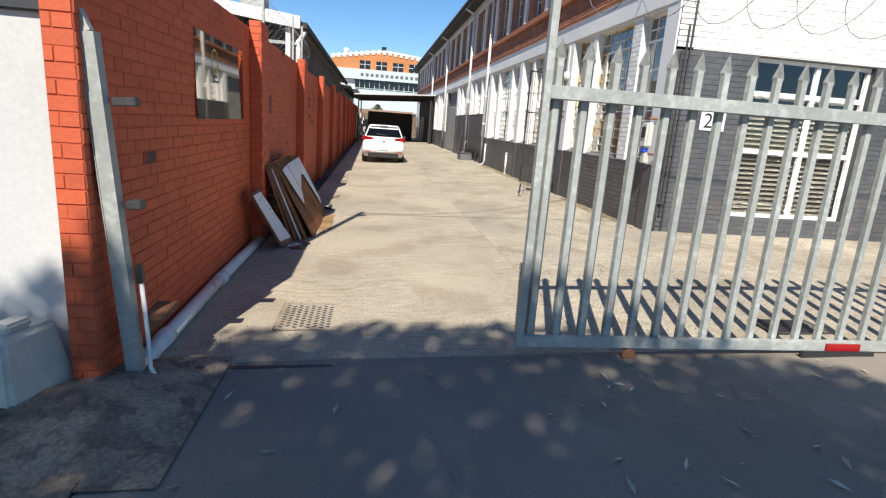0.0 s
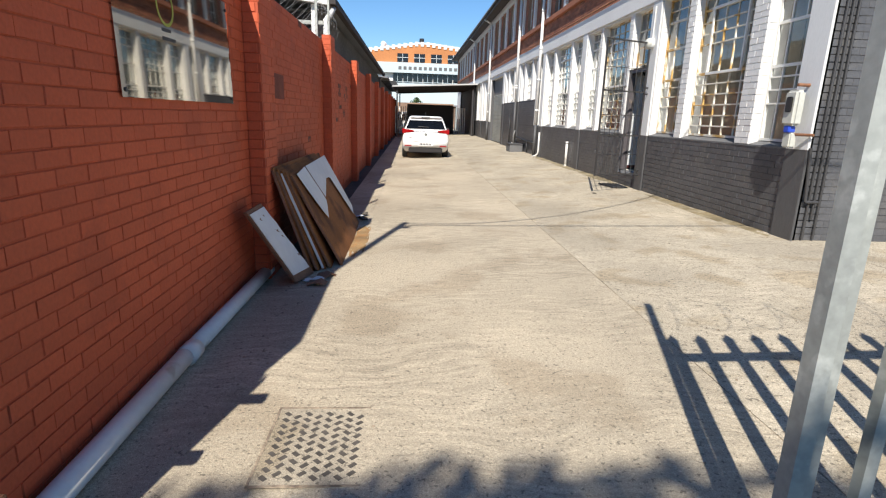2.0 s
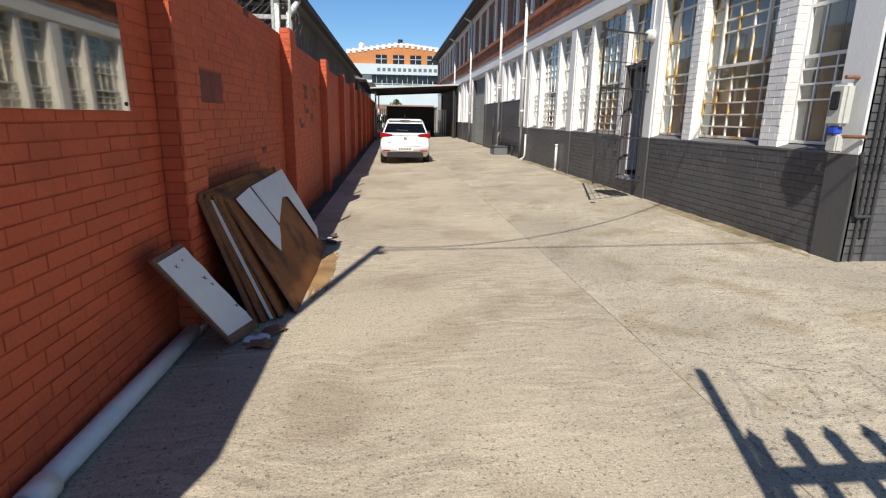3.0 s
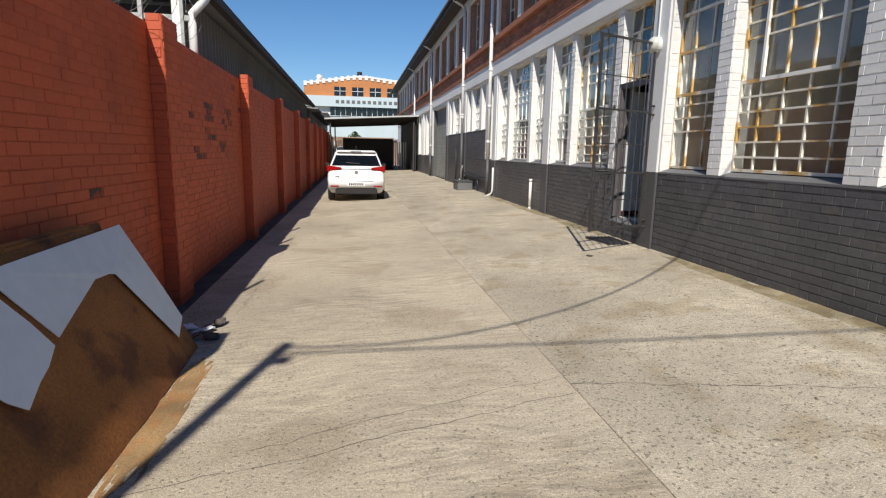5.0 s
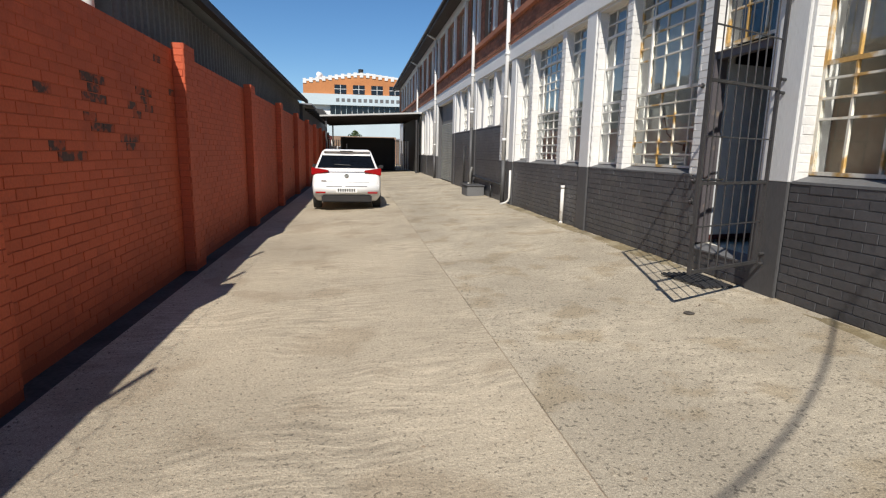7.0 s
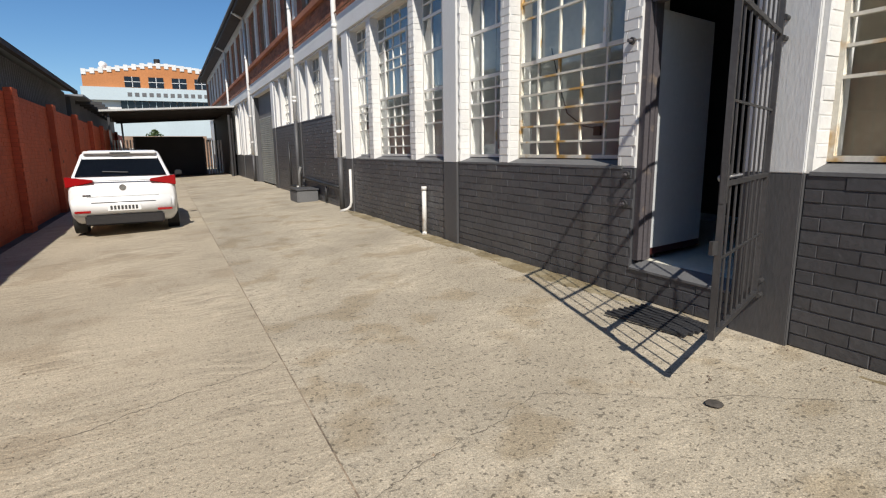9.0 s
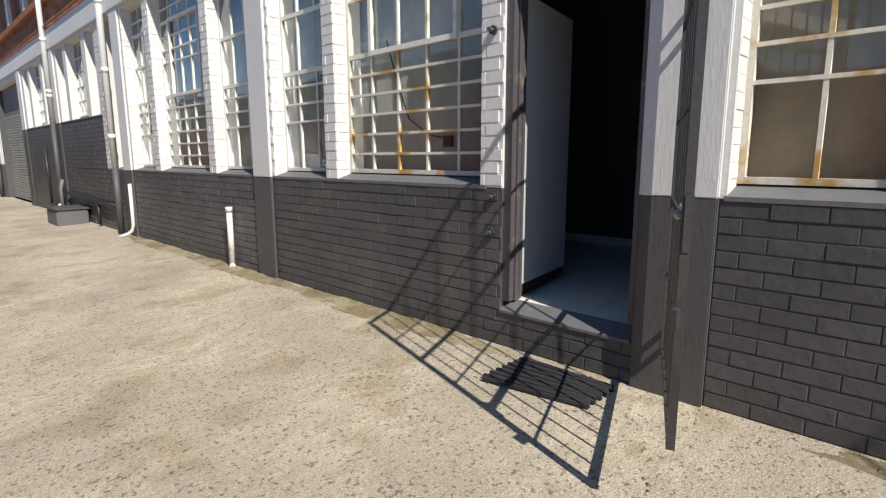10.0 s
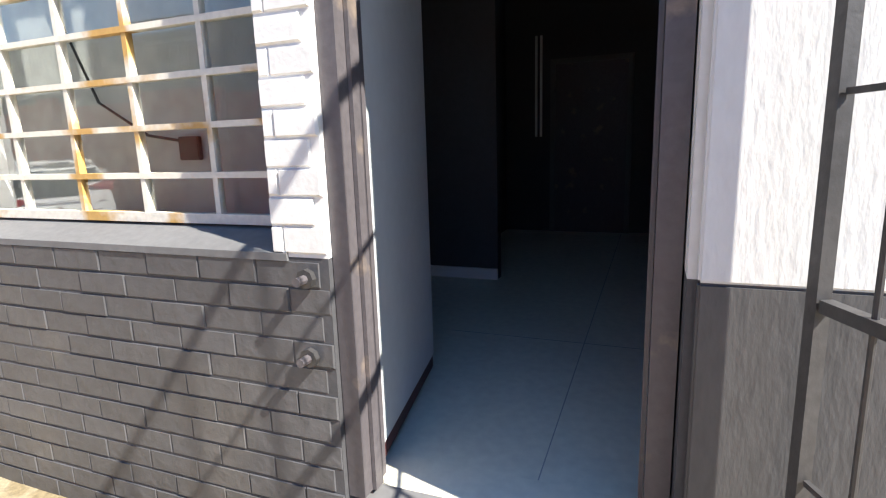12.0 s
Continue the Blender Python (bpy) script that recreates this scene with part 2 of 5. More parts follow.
def tube(name, pts, r, material, parent=None, n=8):
    """A round pipe or wire along a smooth run of points."""
    bm = bmesh.new()
    pts = [Vector(p) for p in pts]
    rings = []
    for i, p in enumerate(pts):
        d = (pts[min(i + 1, len(pts) - 1)] - pts[max(i - 1, 0)]).normalized()
        a = d.cross(Vector((0.31, 0.17, 0.93))).normalized()
        c = d.cross(a)
        rings.append([bm.verts.new(p + r * (a * math.cos(k * math.tau / n) + c * math.sin(k * math.tau / n))) for k in range(n)])
    for s, e in zip(rings, rings[1:]):
        for k in range(n):
            bm.faces.new((s[k], s[(k + 1) % n], e[(k + 1) % n], e[k]))
    bm.faces.new(rings[0][::-1])
    bm.faces.new(rings[-1])
    bmesh.ops.recalc_face_normals(bm, faces=bm.faces[:])
    if parent:
        return part(name, bm, material, parent, smooth=True)
    return finish(name, bm, material, True)


def cells(u0, u1, v0, v1, holes):
    us = sorted({u0, u1, *[min(max(h[k], u0), u1) for h in holes for k in (0, 1)]})
    vs = sorted({v0, v1, *[min(max(h[k], v0), v1) for h in holes for k in (2, 3)]})

    def solid(i, j):
        if not (0 <= i < len(us) - 1 and 0 <= j < len(vs) - 1):
            return False
        cu, cv = (us[i] + us[i + 1]) / 2, (vs[j] + vs[j + 1]) / 2
        return not any(h[0] < cu < h[1] and h[2] < cv < h[3] for h in holes)
    return us, vs, solid


def pierced(name, O, U, V, N, u0, u1, v0, v1, thick, holes, material):
    """A wall with thickness and openings right through it. Its face lies at O, N points out of it."""
    O, U, V, N = Vector(O), Vector(U), Vector(V), Vector(N)
    us, vs, solid = cells(u0, u1, v0, v1, holes)
    bm = bmesh.new()

    def quad(*p):
        bm.faces.new([bm.verts.new(O + U * a + V * b - N * c) for a, b, c in p])
    for i in range(len(us) - 1):
        for j in range(len(vs) - 1):
            if not solid(i, j):
                continue
            a, b, c, d = us[i], us[i + 1], vs[j], vs[j + 1]
            quad((a, c, 0), (b, c, 0), (b, d, 0), (a, d, 0))
            quad((a, c, thick), (a, d, thick), (b, d, thick), (b, c, thick))
            if not solid(i - 1, j):
                quad((a, c, 0), (a, d, 0), (a, d, thick), (a, c, thick))
            if not solid(i + 1, j):
                quad((b, c, 0), (b, c, thick), (b, d, thick), (b, d, 0))
            if not solid(i, j - 1):
                quad((a, c, 0), (a, c, thick), (b, c, thick), (b, c, 0))
            if not solid(i, j + 1):
                quad((a, d, 0), (b, d, 0), (b, d, thick), (a, d, thick))
    bmesh.ops.remove_doubles(bm, verts=bm.verts[:], dist=1e-5)
    bmesh.ops.recalc_face_normals(bm, faces=bm.faces[:])
    return finish(name, bm, material)


COURSE, BRICK, JOINT, PERP = 0.085, 0.234, 0.007, 0.0035


def brick_rows(u0, u1, v0, v1, holes):
    """Brick outlines in running bond over a field with openings."""
    out = []
    for k in range(int(round((v1 - v0) / COURSE))):
        a, b = v0 + k * COURSE, min(v0 + (k + 1) * COURSE, v1)
        mid = (a + b) / 2
        spans = [(u0, u1)]
        for h in holes:
            if h[2] < mid < h[3]:
                spans = [s for p, q in spans for s in ((p, min(q, h[0])), (max(p, h[1]), q)) if s[1] - s[0] > 0.03]
        for p, q in spans:
            x = math.floor(p / BRICK) * BRICK + (BRICK / 2 if k % 2 else 0) - BRICK
            while x < q:
                s, e = max(x, p), min(x + BRICK, q)
                if e - s > 0.04:
                    out.append((s, e, a, b))
                x += BRICK
    return out


def brick_shape(L, H, proud, worn):
    e, c = 0.004 + worn, 0.002 + worn
    v = [(0, 0, 0), (L, 0, 0), (L, H, 0), (0, H, 0), (c, e, proud), (L - c, e, proud), (L - c, H - 0.0012, proud), (c, H - 0.0012, proud)]
    f = [(4, 5, 6, 7), (0, 1, 5, 4), (1, 2, 6, 5), (2, 3, 7, 6), (3, 0, 4, 7)]
    return v, f


BRICK_MESH = {}


def lay(owner, O, U, V, N, rows, material, proud=0.006, near=None, limit=290):
    """Bricks on a wall: single ones within the near stretch, the rest joined."""
    O, U, V, N = Vector(O), Vector(U), Vector(V), Vector(N)
    rng = random.Random(len(rows))
    verts, faces, made = [], [], 0
    turn = Matrix((U, V, N)).transposed().to_4x4()
    for s, e, a, b in rows:
        L, H = e - s - PERP, b - a - JOINT
        if near and made < limit and near[0] < s < near[1] and near[2] < a < near[3] and abs(e - s - BRICK) < 1e-6 and abs(b - a - COURSE) < 1e-6:
            k = (material.name, rng.randrange(4))
            if k not in BRICK_MESH:
                me = bpy.data.meshes.new("brick")
                corners, sides = brick_shape(L, H, proud, k[1] * 0.001)
                me.from_pydata(corners, [], sides)
                me.materials.append(material)
                BRICK_MESH[k] = me
            ob = new("brick", BRICK_MESH[k])
            ob.parent = owner
            m = turn.copy()
            m.translation = O + U * (s + PERP / 2 + rng.uniform(-0.0015, 0.0015)) + V * (a + JOINT / 2 + rng.uniform(-0.0015, 0.0015)) + N * rng.uniform(-0.0025, 0.0015)
            ob.matrix_local = m
            made += 1
            continue
        base, d = len(verts), rng.uniform(-0.003, 0.0025)
        jv = rng.uniform(-0.0015, 0.0015)
        v, f = brick_shape(L, H, proud + d, rng.random() * 0.003)
        verts += [tuple(O + U * (s + PERP / 2 + x) + V * (a + JOINT / 2 + y + jv) + N * z) for x, y, z in v]
        faces += [tuple(base + i for i in q) for q in f]
    if verts:
        me = bpy.data.meshes.new("brickwork")
        me.from_pydata(verts, [], faces)
        me.materials.append(material)
        ob = new("brickwork", me)
        ob.parent = owner
        tagged(ob, kind="stuff")


def gz(x):
    """The yard's fall towards its gutter."""
    return -0.13 + 0.04 * min(x, 4.8)


def slab(name, x0, x1, y0, y1, drop, material, label, category, nx=1, depth=0.25):
    bm = bmesh.new()
    xs = [x0 + (x1 - x0) * i / nx for i in range(nx + 1)]
    top = [[bm.verts.new((x, y, gz(x) - drop)) for x in xs] for y in (y0, y1)]
    bot = [[bm.verts.new((x, y, gz(x) - drop - depth)) for x in xs] for y in (y0, y1)]
    for i in range(nx):
        bm.faces.new((top[0][i], top[0][i + 1], top[1][i + 1], top[1][i]))
        bm.faces.new((bot[0][i], bot[1][i], bot[1][i + 1], bot[0][i + 1]))
        for r in (0, 1):
            bm.faces.new((top[r][i], bot[r][i], bot[r][i + 1], top[r][i + 1]))
    for i in (0, nx):
        bm.faces.new((top[0][i], top[1][i], bot[1][i], bot[0][i]))
    bmesh.ops.recalc_face_normals(bm, faces=bm.faces[:])
    return tagged(finish(name, bm, material), label, category, kind="structure")


X, Y, Z = (1, 0, 0), (0, 1, 0), (0, 0, 1)

# ---- ground ----
tagged(finish("ground", boxes((-700, 700, -700, 900, -0.9, -0.5)), M_GRND), "bare brown ground reaching to the horizon", "ground", kind="structure")
slab("pavement", -1.3, 1.7168, 3.66, 75, 0, M_CONC, "sunlit broomed concrete yard slab beside the orange wall", "concrete slab")
slab("pavement", 1.7272, 4.75, 3.66, 75, 0.002, M_CONC2, "worn speckled concrete yard slab beside the factory", "concrete slab")
slab("joint", 1.717, 1.727, 3.66, 75, 0.005, M_DIRT, "dirt-filled joint between the concrete slabs", "joint", depth=0.2)
slab("pavement", 4.75, 16, 3.66, 8.5, 0.0, M_CONC2, "worn concrete apron before the office window", "concrete slab", 3)
slab("gutter", -1.75, -1.3, 7.9, 75, 0.09, M_GUT, "dark dirty gutter along the orange wall", "gutter", depth=0.2)
slab("pavement", -1.75, -1.3, 3.66, 7.9, 0.004, M_CONC, "gritty strip under the drain pipe", "ground strip")
slab("road", -1.36, 40, -30, 3.648, 0.006, M_ASPH, "dark asphalt driveway with a straight edge", "driveway", 8)
slab("pavement", -14, -1.37, -30, 3.655, -0.015, M_DIRT, "rough stony dirt verge beside the asphalt", "verge", 4)
slab("kerb", -1.29, 30, 3.6485, 3.6595, 0.003, M_CONC2, "narrow concrete strip under the gate track", "kerb", 8, 0.2)



def crack(x0, y0, x1, y1, w, seed):
    rng = random.Random(seed)
    bm = bmesh.new()
    last = None
    d = Vector((x1 - x0, y1 - y0, 0))
    nrm = Vector((-d.y, d.x, 0)).normalized()
    off = 0.0
    for k in range(41):
        off = off * 0.85 + rng.uniform(-0.018, 0.018)
        p = Vector((x0, y0, 0)) + d * (k / 40) + nrm * off
        h = w * rng.uniform(0.15, 0.6) / 2
        pair = []
        for s in (-h, h):
            q = p + nrm * s
            pair.append(bm.verts.new((q.x, q.y, gz(q.x) + 0.0015)))
        if last:
            bm.faces.new((last[0], last[1], pair[1], pair[0]))
        last = pair
    return bm


for i, (a, b, c, d, w) in enumerate(((1.74, 12.9, 2.9, 13.3, 0.006), (2.9, 13.3, 4.3, 12.3, 0.006), (-0.9, 8.15, 1.71, 8.75, 0.01), (-0.2, 8.5, 1.71, 9.0, 0.008), (0.4, 7.6, 2.6, 6.2, 0.007), (1.72, 8.9, 4.4, 8.3, 0.01), (0.5, 14.2, 1.7, 14.6, 0.012), (4.7, 7.2, 9, 7.5, 0.02))):
    tagged(finish("crack", crack(a, b, c, d, w, i), M_GUT), "thin dirty crack in the concrete", "crack", kind="structure")
tagged(finish("crack", crack(0.92, 11.5, 0.93, 22, 0.005, 77), M_CONC), "thin pale filled line in the concrete", "crack", kind="structure")

# ---- orange boundary wall ----
LW = -1.65
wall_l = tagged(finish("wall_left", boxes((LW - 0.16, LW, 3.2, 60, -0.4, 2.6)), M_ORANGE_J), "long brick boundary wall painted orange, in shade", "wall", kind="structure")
PIERS = [7.35, 11.75, 16.1, 20.5, 24.9, 29.3, 33.7, 38.1, 42.5, 46.9, 51.3]
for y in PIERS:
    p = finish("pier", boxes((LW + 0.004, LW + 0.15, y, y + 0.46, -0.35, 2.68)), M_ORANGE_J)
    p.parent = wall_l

# ---- factory: openings along y ----
FX, REC = 4.66, 0.14
# (y0, y1, z0, z1, columns, rows)
WINDOWS = [
    (8.85, 9.66, 1.24, 3.7, 3, 8), (10.0, 11.66, 1.24, 3.7, 5, 11), (11.9, 12.95, 1.24, 3.7, 3, 7),
    (13.42, 14.34, 2.62, 3.7, 3, 3), (14.55, 16.26, 1.24, 3.7, 5, 11), (16.44, 17.4, 1.24, 3.7, 3, 7),
    (17.86, 18.84, 1.24, 3.7, 3, 8), (19.04, 20.77, 1.24, 3.7, 5, 11), (21.0, 22.0, 1.24, 3.7, 3, 8),
    (22.55, 23.05, 1.24, 3.7, 2, 8), (23.6, 24.2, 2.22, 3.7, 2, 5), (24.45, 25.7, 2.22, 3.7, 4, 5), (25.95, 26.6, 2.22, 3.7, 2, 5),
    (27.5, 28.1, 2.25, 3.7, 2, 5), (28.35, 29.6, 2.25, 3.7, 4, 5), (29.85, 30.5, 2.25, 3.7, 2, 5),
    (36.5, 37.1, 1.24, 3.7, 2, 8), (37.4, 38.7, 1.24, 3.7, 4, 8), (39.0, 39.7, 1.24, 3.7, 2, 8),
    (40.3, 40.9, 1.24, 3.7, 2, 8), (41.2, 42.5, 1.24, 3.7, 4, 8), (42.8, 43.4, 1.24, 3.7, 2, 8),
]
UPPER = []
for k in range(23):
    b = 9.0 + 2.225 * k
    UPPER += [(b + 0.72, b + 1.55, 4.95, 6.7, 2, 4)]
DOOR = (13.4, 14.36, 0.38, 2.55)
ROLLER = (31.3, 35.6, 0.06, 3.6)
PIL = [(8.43, 8.82), (12.98, 13.38), (17.45, 17.83), (22.08, 22.48), (26.75, 27.25), (30.75, 31.25), (35.75, 36.3), (39.85, 40.2), (43.6, 44.1)]
holes = [(w[0], w[1], w[2] - 0.07, w[3]) for w in WINDOWS]
low = [(DOOR[0], DOOR[1], DOOR[2] - 0.08, 9)]
wd = pierced("wall_right_base", (FX, 0, 0), Y, Z, (-1, 0, 0), 8.45, 31.25, -0.4, 1.17, 0.3, low, M_DARK_J)
tagged(wd, "charcoal painted brick base of the factory", "wall", kind="structure")
wd2 = pierced("wall_right_base_2", (FX, 0, 0), Y, Z, (-1, 0, 0), 35.65, 60, -0.4, 1.17, 0.3, [], M_DARK_J)
tagged(wd2, "charcoal painted base of the far factory bays", "wall", kind="structure")
wr = pierced("wall_right_raised", (FX, 0, 0), Y, Z, (-1, 0, 0), 23.5, 31.25, 1.17, 2.15, 0.3, [], M_DARK_J)
tagged(wr, "charcoal painted raised brick panel under high windows", "wall", kind="structure")
ww = pierced("wall_right_white", (FX, 0, 0), Y, Z, (-1, 0, 0), 8.45, 60, 1.17, 4.12, 0.3,
             holes + [(DOOR[0], DOOR[1], 1.0, DOOR[3]), (23.5, 31.25, 1.0, 2.15), (ROLLER[0], ROLLER[1], 1.0, ROLLER[3])], M_WHITE)
tagged(ww, "white painted factory wall between window openings", "wall", kind="structure")
wu = pierced("wall_right_upper", (FX + 0.05, 0, 0), Y, Z, (-1, 0, 0), 8.45, 62, 4.12, 7.1, 0.3, [w[:4] for w in UPPER], M_MORTAR)
tagged(wu, "weathered red brick upper storey of the factory", "wall", kind="structure")
tagged(finish("trim", bevelled(boxes((FX - 0.05, FX - 0.002, 8.45, 60, 3.74, 4.14)), 0.008), M_WHITE), "white painted concrete beam over the windows", "beam", kind="structure")
tagged(finish("trim", bevelled(boxes((FX - 0.06, FX + 0.049, 8.45, 60, 4.74, 4.9)), 0.01), M_RED), "projecting brick sill course of the upper storey", "sill", kind="structure")
tagged(finish("trim", boxes((FX + 0.0, FX + 0.049, 8.45, 60, 6.78, 7.1)), M_WHITE), "white painted lintel band under the eave", "beam", kind="structure")
for a, b in PIL:
    hi = 2.15 if 26 < a < 31 else 1.17
    tagged(finish("trim", bevelled(boxes((FX - 0.035, FX - 0.003, a, b, -0.3, hi)), 0.006), M_ROUGHD), "charcoal plastered pilaster foot", "pilaster", kind="structure")
    tagged(finish("trim", bevelled(boxes((FX - 0.035, FX - 0.003, a, b, hi, 3.738)), 0.006), M_ROUGHW), "white plastered pilaster between window bays", "pilaster", kind="structure")
for k in range(23):
    y = 8.86 + 2.225 * k
    tagged(finish("trim", bevelled(boxes((FX - 0.04, FX + 0.046, y, y + 0.26, 4.9, 6.78)), 0.006), M_WHITE), "white upper pilaster of the factory", "pilaster", kind="structure")
# sloping sills
for a, b, z in ((8.84, 12.96, 1.17), (14.5, 17.43, 1.17), (17.85, 22.06, 1.17), (22.5, 23.48, 1.17), (23.52, 26.7, 2.15), (27.3, 30.7, 2.15), (36.4, 39.8, 1.17), (40.2, 43.5, 1.17)):
    bm = boxes((FX - 0.01, FX + REC + 0.05, a, b, z - 0.012, z + 0.012))
    for v in bm.verts:
        if v.co.x > FX and v.co.z > z:
            v.co.z += 0.06
    tagged(finish("window_sill", bm, M_SILLGREY), "sloping grey painted window sill", "sill", kind="structure")


def window(i, x, y0, y1, z0, z1, cols, rows, material, glass_x=0.012):
    """A steel window in the wall that runs along y, with its bars and single panes."""
    w = thing("window_%d" % i, "cream steel window with small panes and rust stains", "window", (x, y0, z0), kind="structure")
    W, H = y1 - y0, z1 - z0
    t = 0.035
    part("window_frame", boxes((0, 0.04, 0, t, 0, H), (0, 0.04, W - t, W, 0, H), (0, 0.04, t, W - t, 0, t), (0, 0.04, t, W - t, H - t, H)), material, w)
    if rows >= 7 and cols == 5:
        # wide light: small panes below, a projecting sash of tall panes above
        us = [W * k / 5 for k in range(1, 5)]
        vs = [0.17 * k for k in range(1, 6)] + [1.02, 1.49, 1.66, 1.84, 2.04, 2.22]
        grid_u, grid_v = [t] + us + [W - t], [t] + vs + [H - t]
        heavy = (1.02, 2.04)
        lines = [(u, t, 1.02) for u in us] + [(u, 1.02, H - t) for u in us]
    elif rows >= 7 and cols == 3:
        # narrow light: a tall bottom row, three low rows, two tall sashes
        us = [W * 0.345, W * 0.68]
        vs = [0.5, 0.68, 0.85, 0.99, 1.55, 2.04, 2.24]
        grid_u, grid_v = [t] + us + [W - t], [t] + vs + [H - t]
        heavy = (0.99, 1.55, 2.04)
        lines = [(u, t, 0.99) for u in us] + [(us[1], 0.99, 1.55)] + [(u, 1.55, H - t) for u in us]
    else:
        us, vs = [t + (W - 2 * t) * k / cols for k in range(1, cols)], [t + (H - 2 * t) * k / rows for k in range(1, rows)]
        grid_u, grid_v = [t] + us + [W - t], [t] + vs + [H - t]
        heavy = ()
        lines = [(u, t, H - t) for u in us]
    for u, a, b in lines:
        part("glazing_bar", boxes((0.004, 0.034, u - 0.011, u + 0.011, a, b)), material, w)
    for v in vs:
        h = 0.02 if v in heavy else 0.0105
        part("glazing_bar", boxes((0.001, 0.037, t, W - t, v - h, v + h)), material, w)
    if cols == 5 and rows >= 7:
        a, b, c, d = us[0], us[3], 1.0, 2.06
        part("sash", boxes((-0.024, 0.0, a, b, c, c + 0.04), (-0.024, 0.0, a, b, d - 0.04, d), (-0.024, 0.0, a, a + 0.036, c + 0.04, d - 0.04), (-0.024, 0.0, b - 0.036, b, c + 0.04, d - 0.04)), M_STEELW, w, "opening sash with a heavier cream frame")
    shapes = {}
    rng = random.Random(i)
    for a, b in zip(grid_u, grid_u[1:]):
        for c, d in zip(grid_v, grid_v[1:]):
            key = (round(b - a, 4), round(d - c, 4))
            if key not in shapes:
                me = bpy.data.meshes.new("pane")
                bm = boxes((0.017, 0.021, 0, b - a - 0.002, 0, d - c - 0.002))
                bm.to_mesh(me)
                bm.free()
                me.materials.append(M_GLASS)
                shapes[key] = me
            ob = new("pane", shapes[key])
            ob.parent = w
            ob.matrix_local = Matrix.Translation((0, a + 0.001, c + 0.001)) @ Euler((0, rng.uniform(-0.012, 0.012), rng.uniform(-0.012, 0.012))).to_matrix().to_4x4()
            ob.visible_shadow = False
    return w


n = 1
for w in WINDOWS:
    window(n, FX + REC, *w, M_RUST if 9 < w[0] < 16 else M_STEELW)
    n += 1
for w in UPPER:
    window(n, FX + 0.16, *w[:4], w[4], w[5], M_STEELW)
    n += 1

# interior shell of the factory
tagged(finish("floor", boxes((FX + 0.3, 16, 8.75, 60, 0.1, 0.36)), M_INTF), "pale grey painted indoor floor", "floor", kind="structure")
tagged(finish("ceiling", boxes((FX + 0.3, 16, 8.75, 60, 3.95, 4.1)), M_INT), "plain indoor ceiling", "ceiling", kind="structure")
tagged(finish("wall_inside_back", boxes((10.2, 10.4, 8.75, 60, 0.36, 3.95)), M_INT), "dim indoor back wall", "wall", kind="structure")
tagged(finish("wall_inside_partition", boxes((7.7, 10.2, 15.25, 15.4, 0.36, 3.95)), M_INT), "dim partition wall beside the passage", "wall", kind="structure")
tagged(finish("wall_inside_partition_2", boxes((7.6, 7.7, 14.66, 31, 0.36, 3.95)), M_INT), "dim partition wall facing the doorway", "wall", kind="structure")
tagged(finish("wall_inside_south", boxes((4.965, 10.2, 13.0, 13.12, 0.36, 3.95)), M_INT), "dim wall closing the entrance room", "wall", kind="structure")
tagged(finish("baseboard", boxes((7.57, 7.598, 14.66, 20, 0.36, 0.45)), M_SIGN), "pale skirting board along the partition", "skirting", kind="structure")
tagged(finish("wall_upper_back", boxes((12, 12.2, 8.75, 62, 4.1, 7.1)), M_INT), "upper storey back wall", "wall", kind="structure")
tagged(finish("wall_end", boxes((FX, 16, 60, 60.3, -0.4, 7.1)), M_RED), "far end wall of the factory", "wall", kind="structure")
tagged(finish("wall_east", boxes((15.8, 16, 8.75, 60, -0.4, 7.1)), M_RED), "rear wall of the factory", "wall", kind="structure")
d2 = thing("door_2", "dark inner door with a pale frame at the room's back", "door", (10.2, 13.72, 0.36), kind="structure")
part("door_frame", boxes((-0.06, -0.003, 0, 0.06, 0, 2.1), (-0.06, -0.003, 0.9, 0.96, 0, 2.1), (-0.06, -0.003, 0.06, 0.9, 2.04, 2.1)), M_SILLGREY, d2, "painted frame a little paler than the wall")
part("door_leaf", boxes((-0.04, -0.003, 0.06, 0.9, 0, 2.04)), M_FRAME, d2)
cdt = thing("conduit", "pair of pale conduits on the indoor wall", "conduit", (10.18, 14.8, 1.55))
part("tube", rods(((0, 0, 0), (0, 0, 1.2), 0.015)), M_SIGN, cdt)
part("tube", rods(((0, 0.06, 0), (0, 0.06, 1.2), 0.015)), M_SIGN, cdt)
tagged(finish("floor_joint", boxes((4.98, 10.1, 13.8, 13.804, 0.3605, 0.3622)), M_BOARD), "thin grey joint in the indoor floor", "joint", kind="structure")
tagged(finish("floor_joint", boxes((6.3, 6.304, 13.13, 14.6, 0.3605, 0.3622)), M_BOARD), "thin grey joint in the indoor floor", "joint", kind="structure")
# boards standing behind the lower window panes
for a, b, m, lab in ((14.4, 17.45, M_BOARD, "grey board"), (17.9, 22.0, M_BOARD, "grey board"), (8.9, 12.96, M_BLIND, "tan board")):
    tagged(finish("partition_board", boxes((FX + 0.32, FX + 0.345, a, b, 0.36, 3.85)), m), lab + " standing behind the window panes", "board")
sk = thing("wall_socket", "small dark socket with a loose cable on the board", "socket", (FX + 0.305, 15.15, 1.5))
part("plate", bevelled(boxes((-0.012, 0.012, -0.05, 0.05, -0.04, 0.05)), 0.004), M_PLASTIC, sk)
tube("cable", [(0, -0.05, 0.02), (-0.01, 0.2, 0.06), (-0.01, 0.45, 0.2), (0, 0.6, 0.5), (0, 0.75, 0.9)], 0.006, M_CABLE, sk, 6)

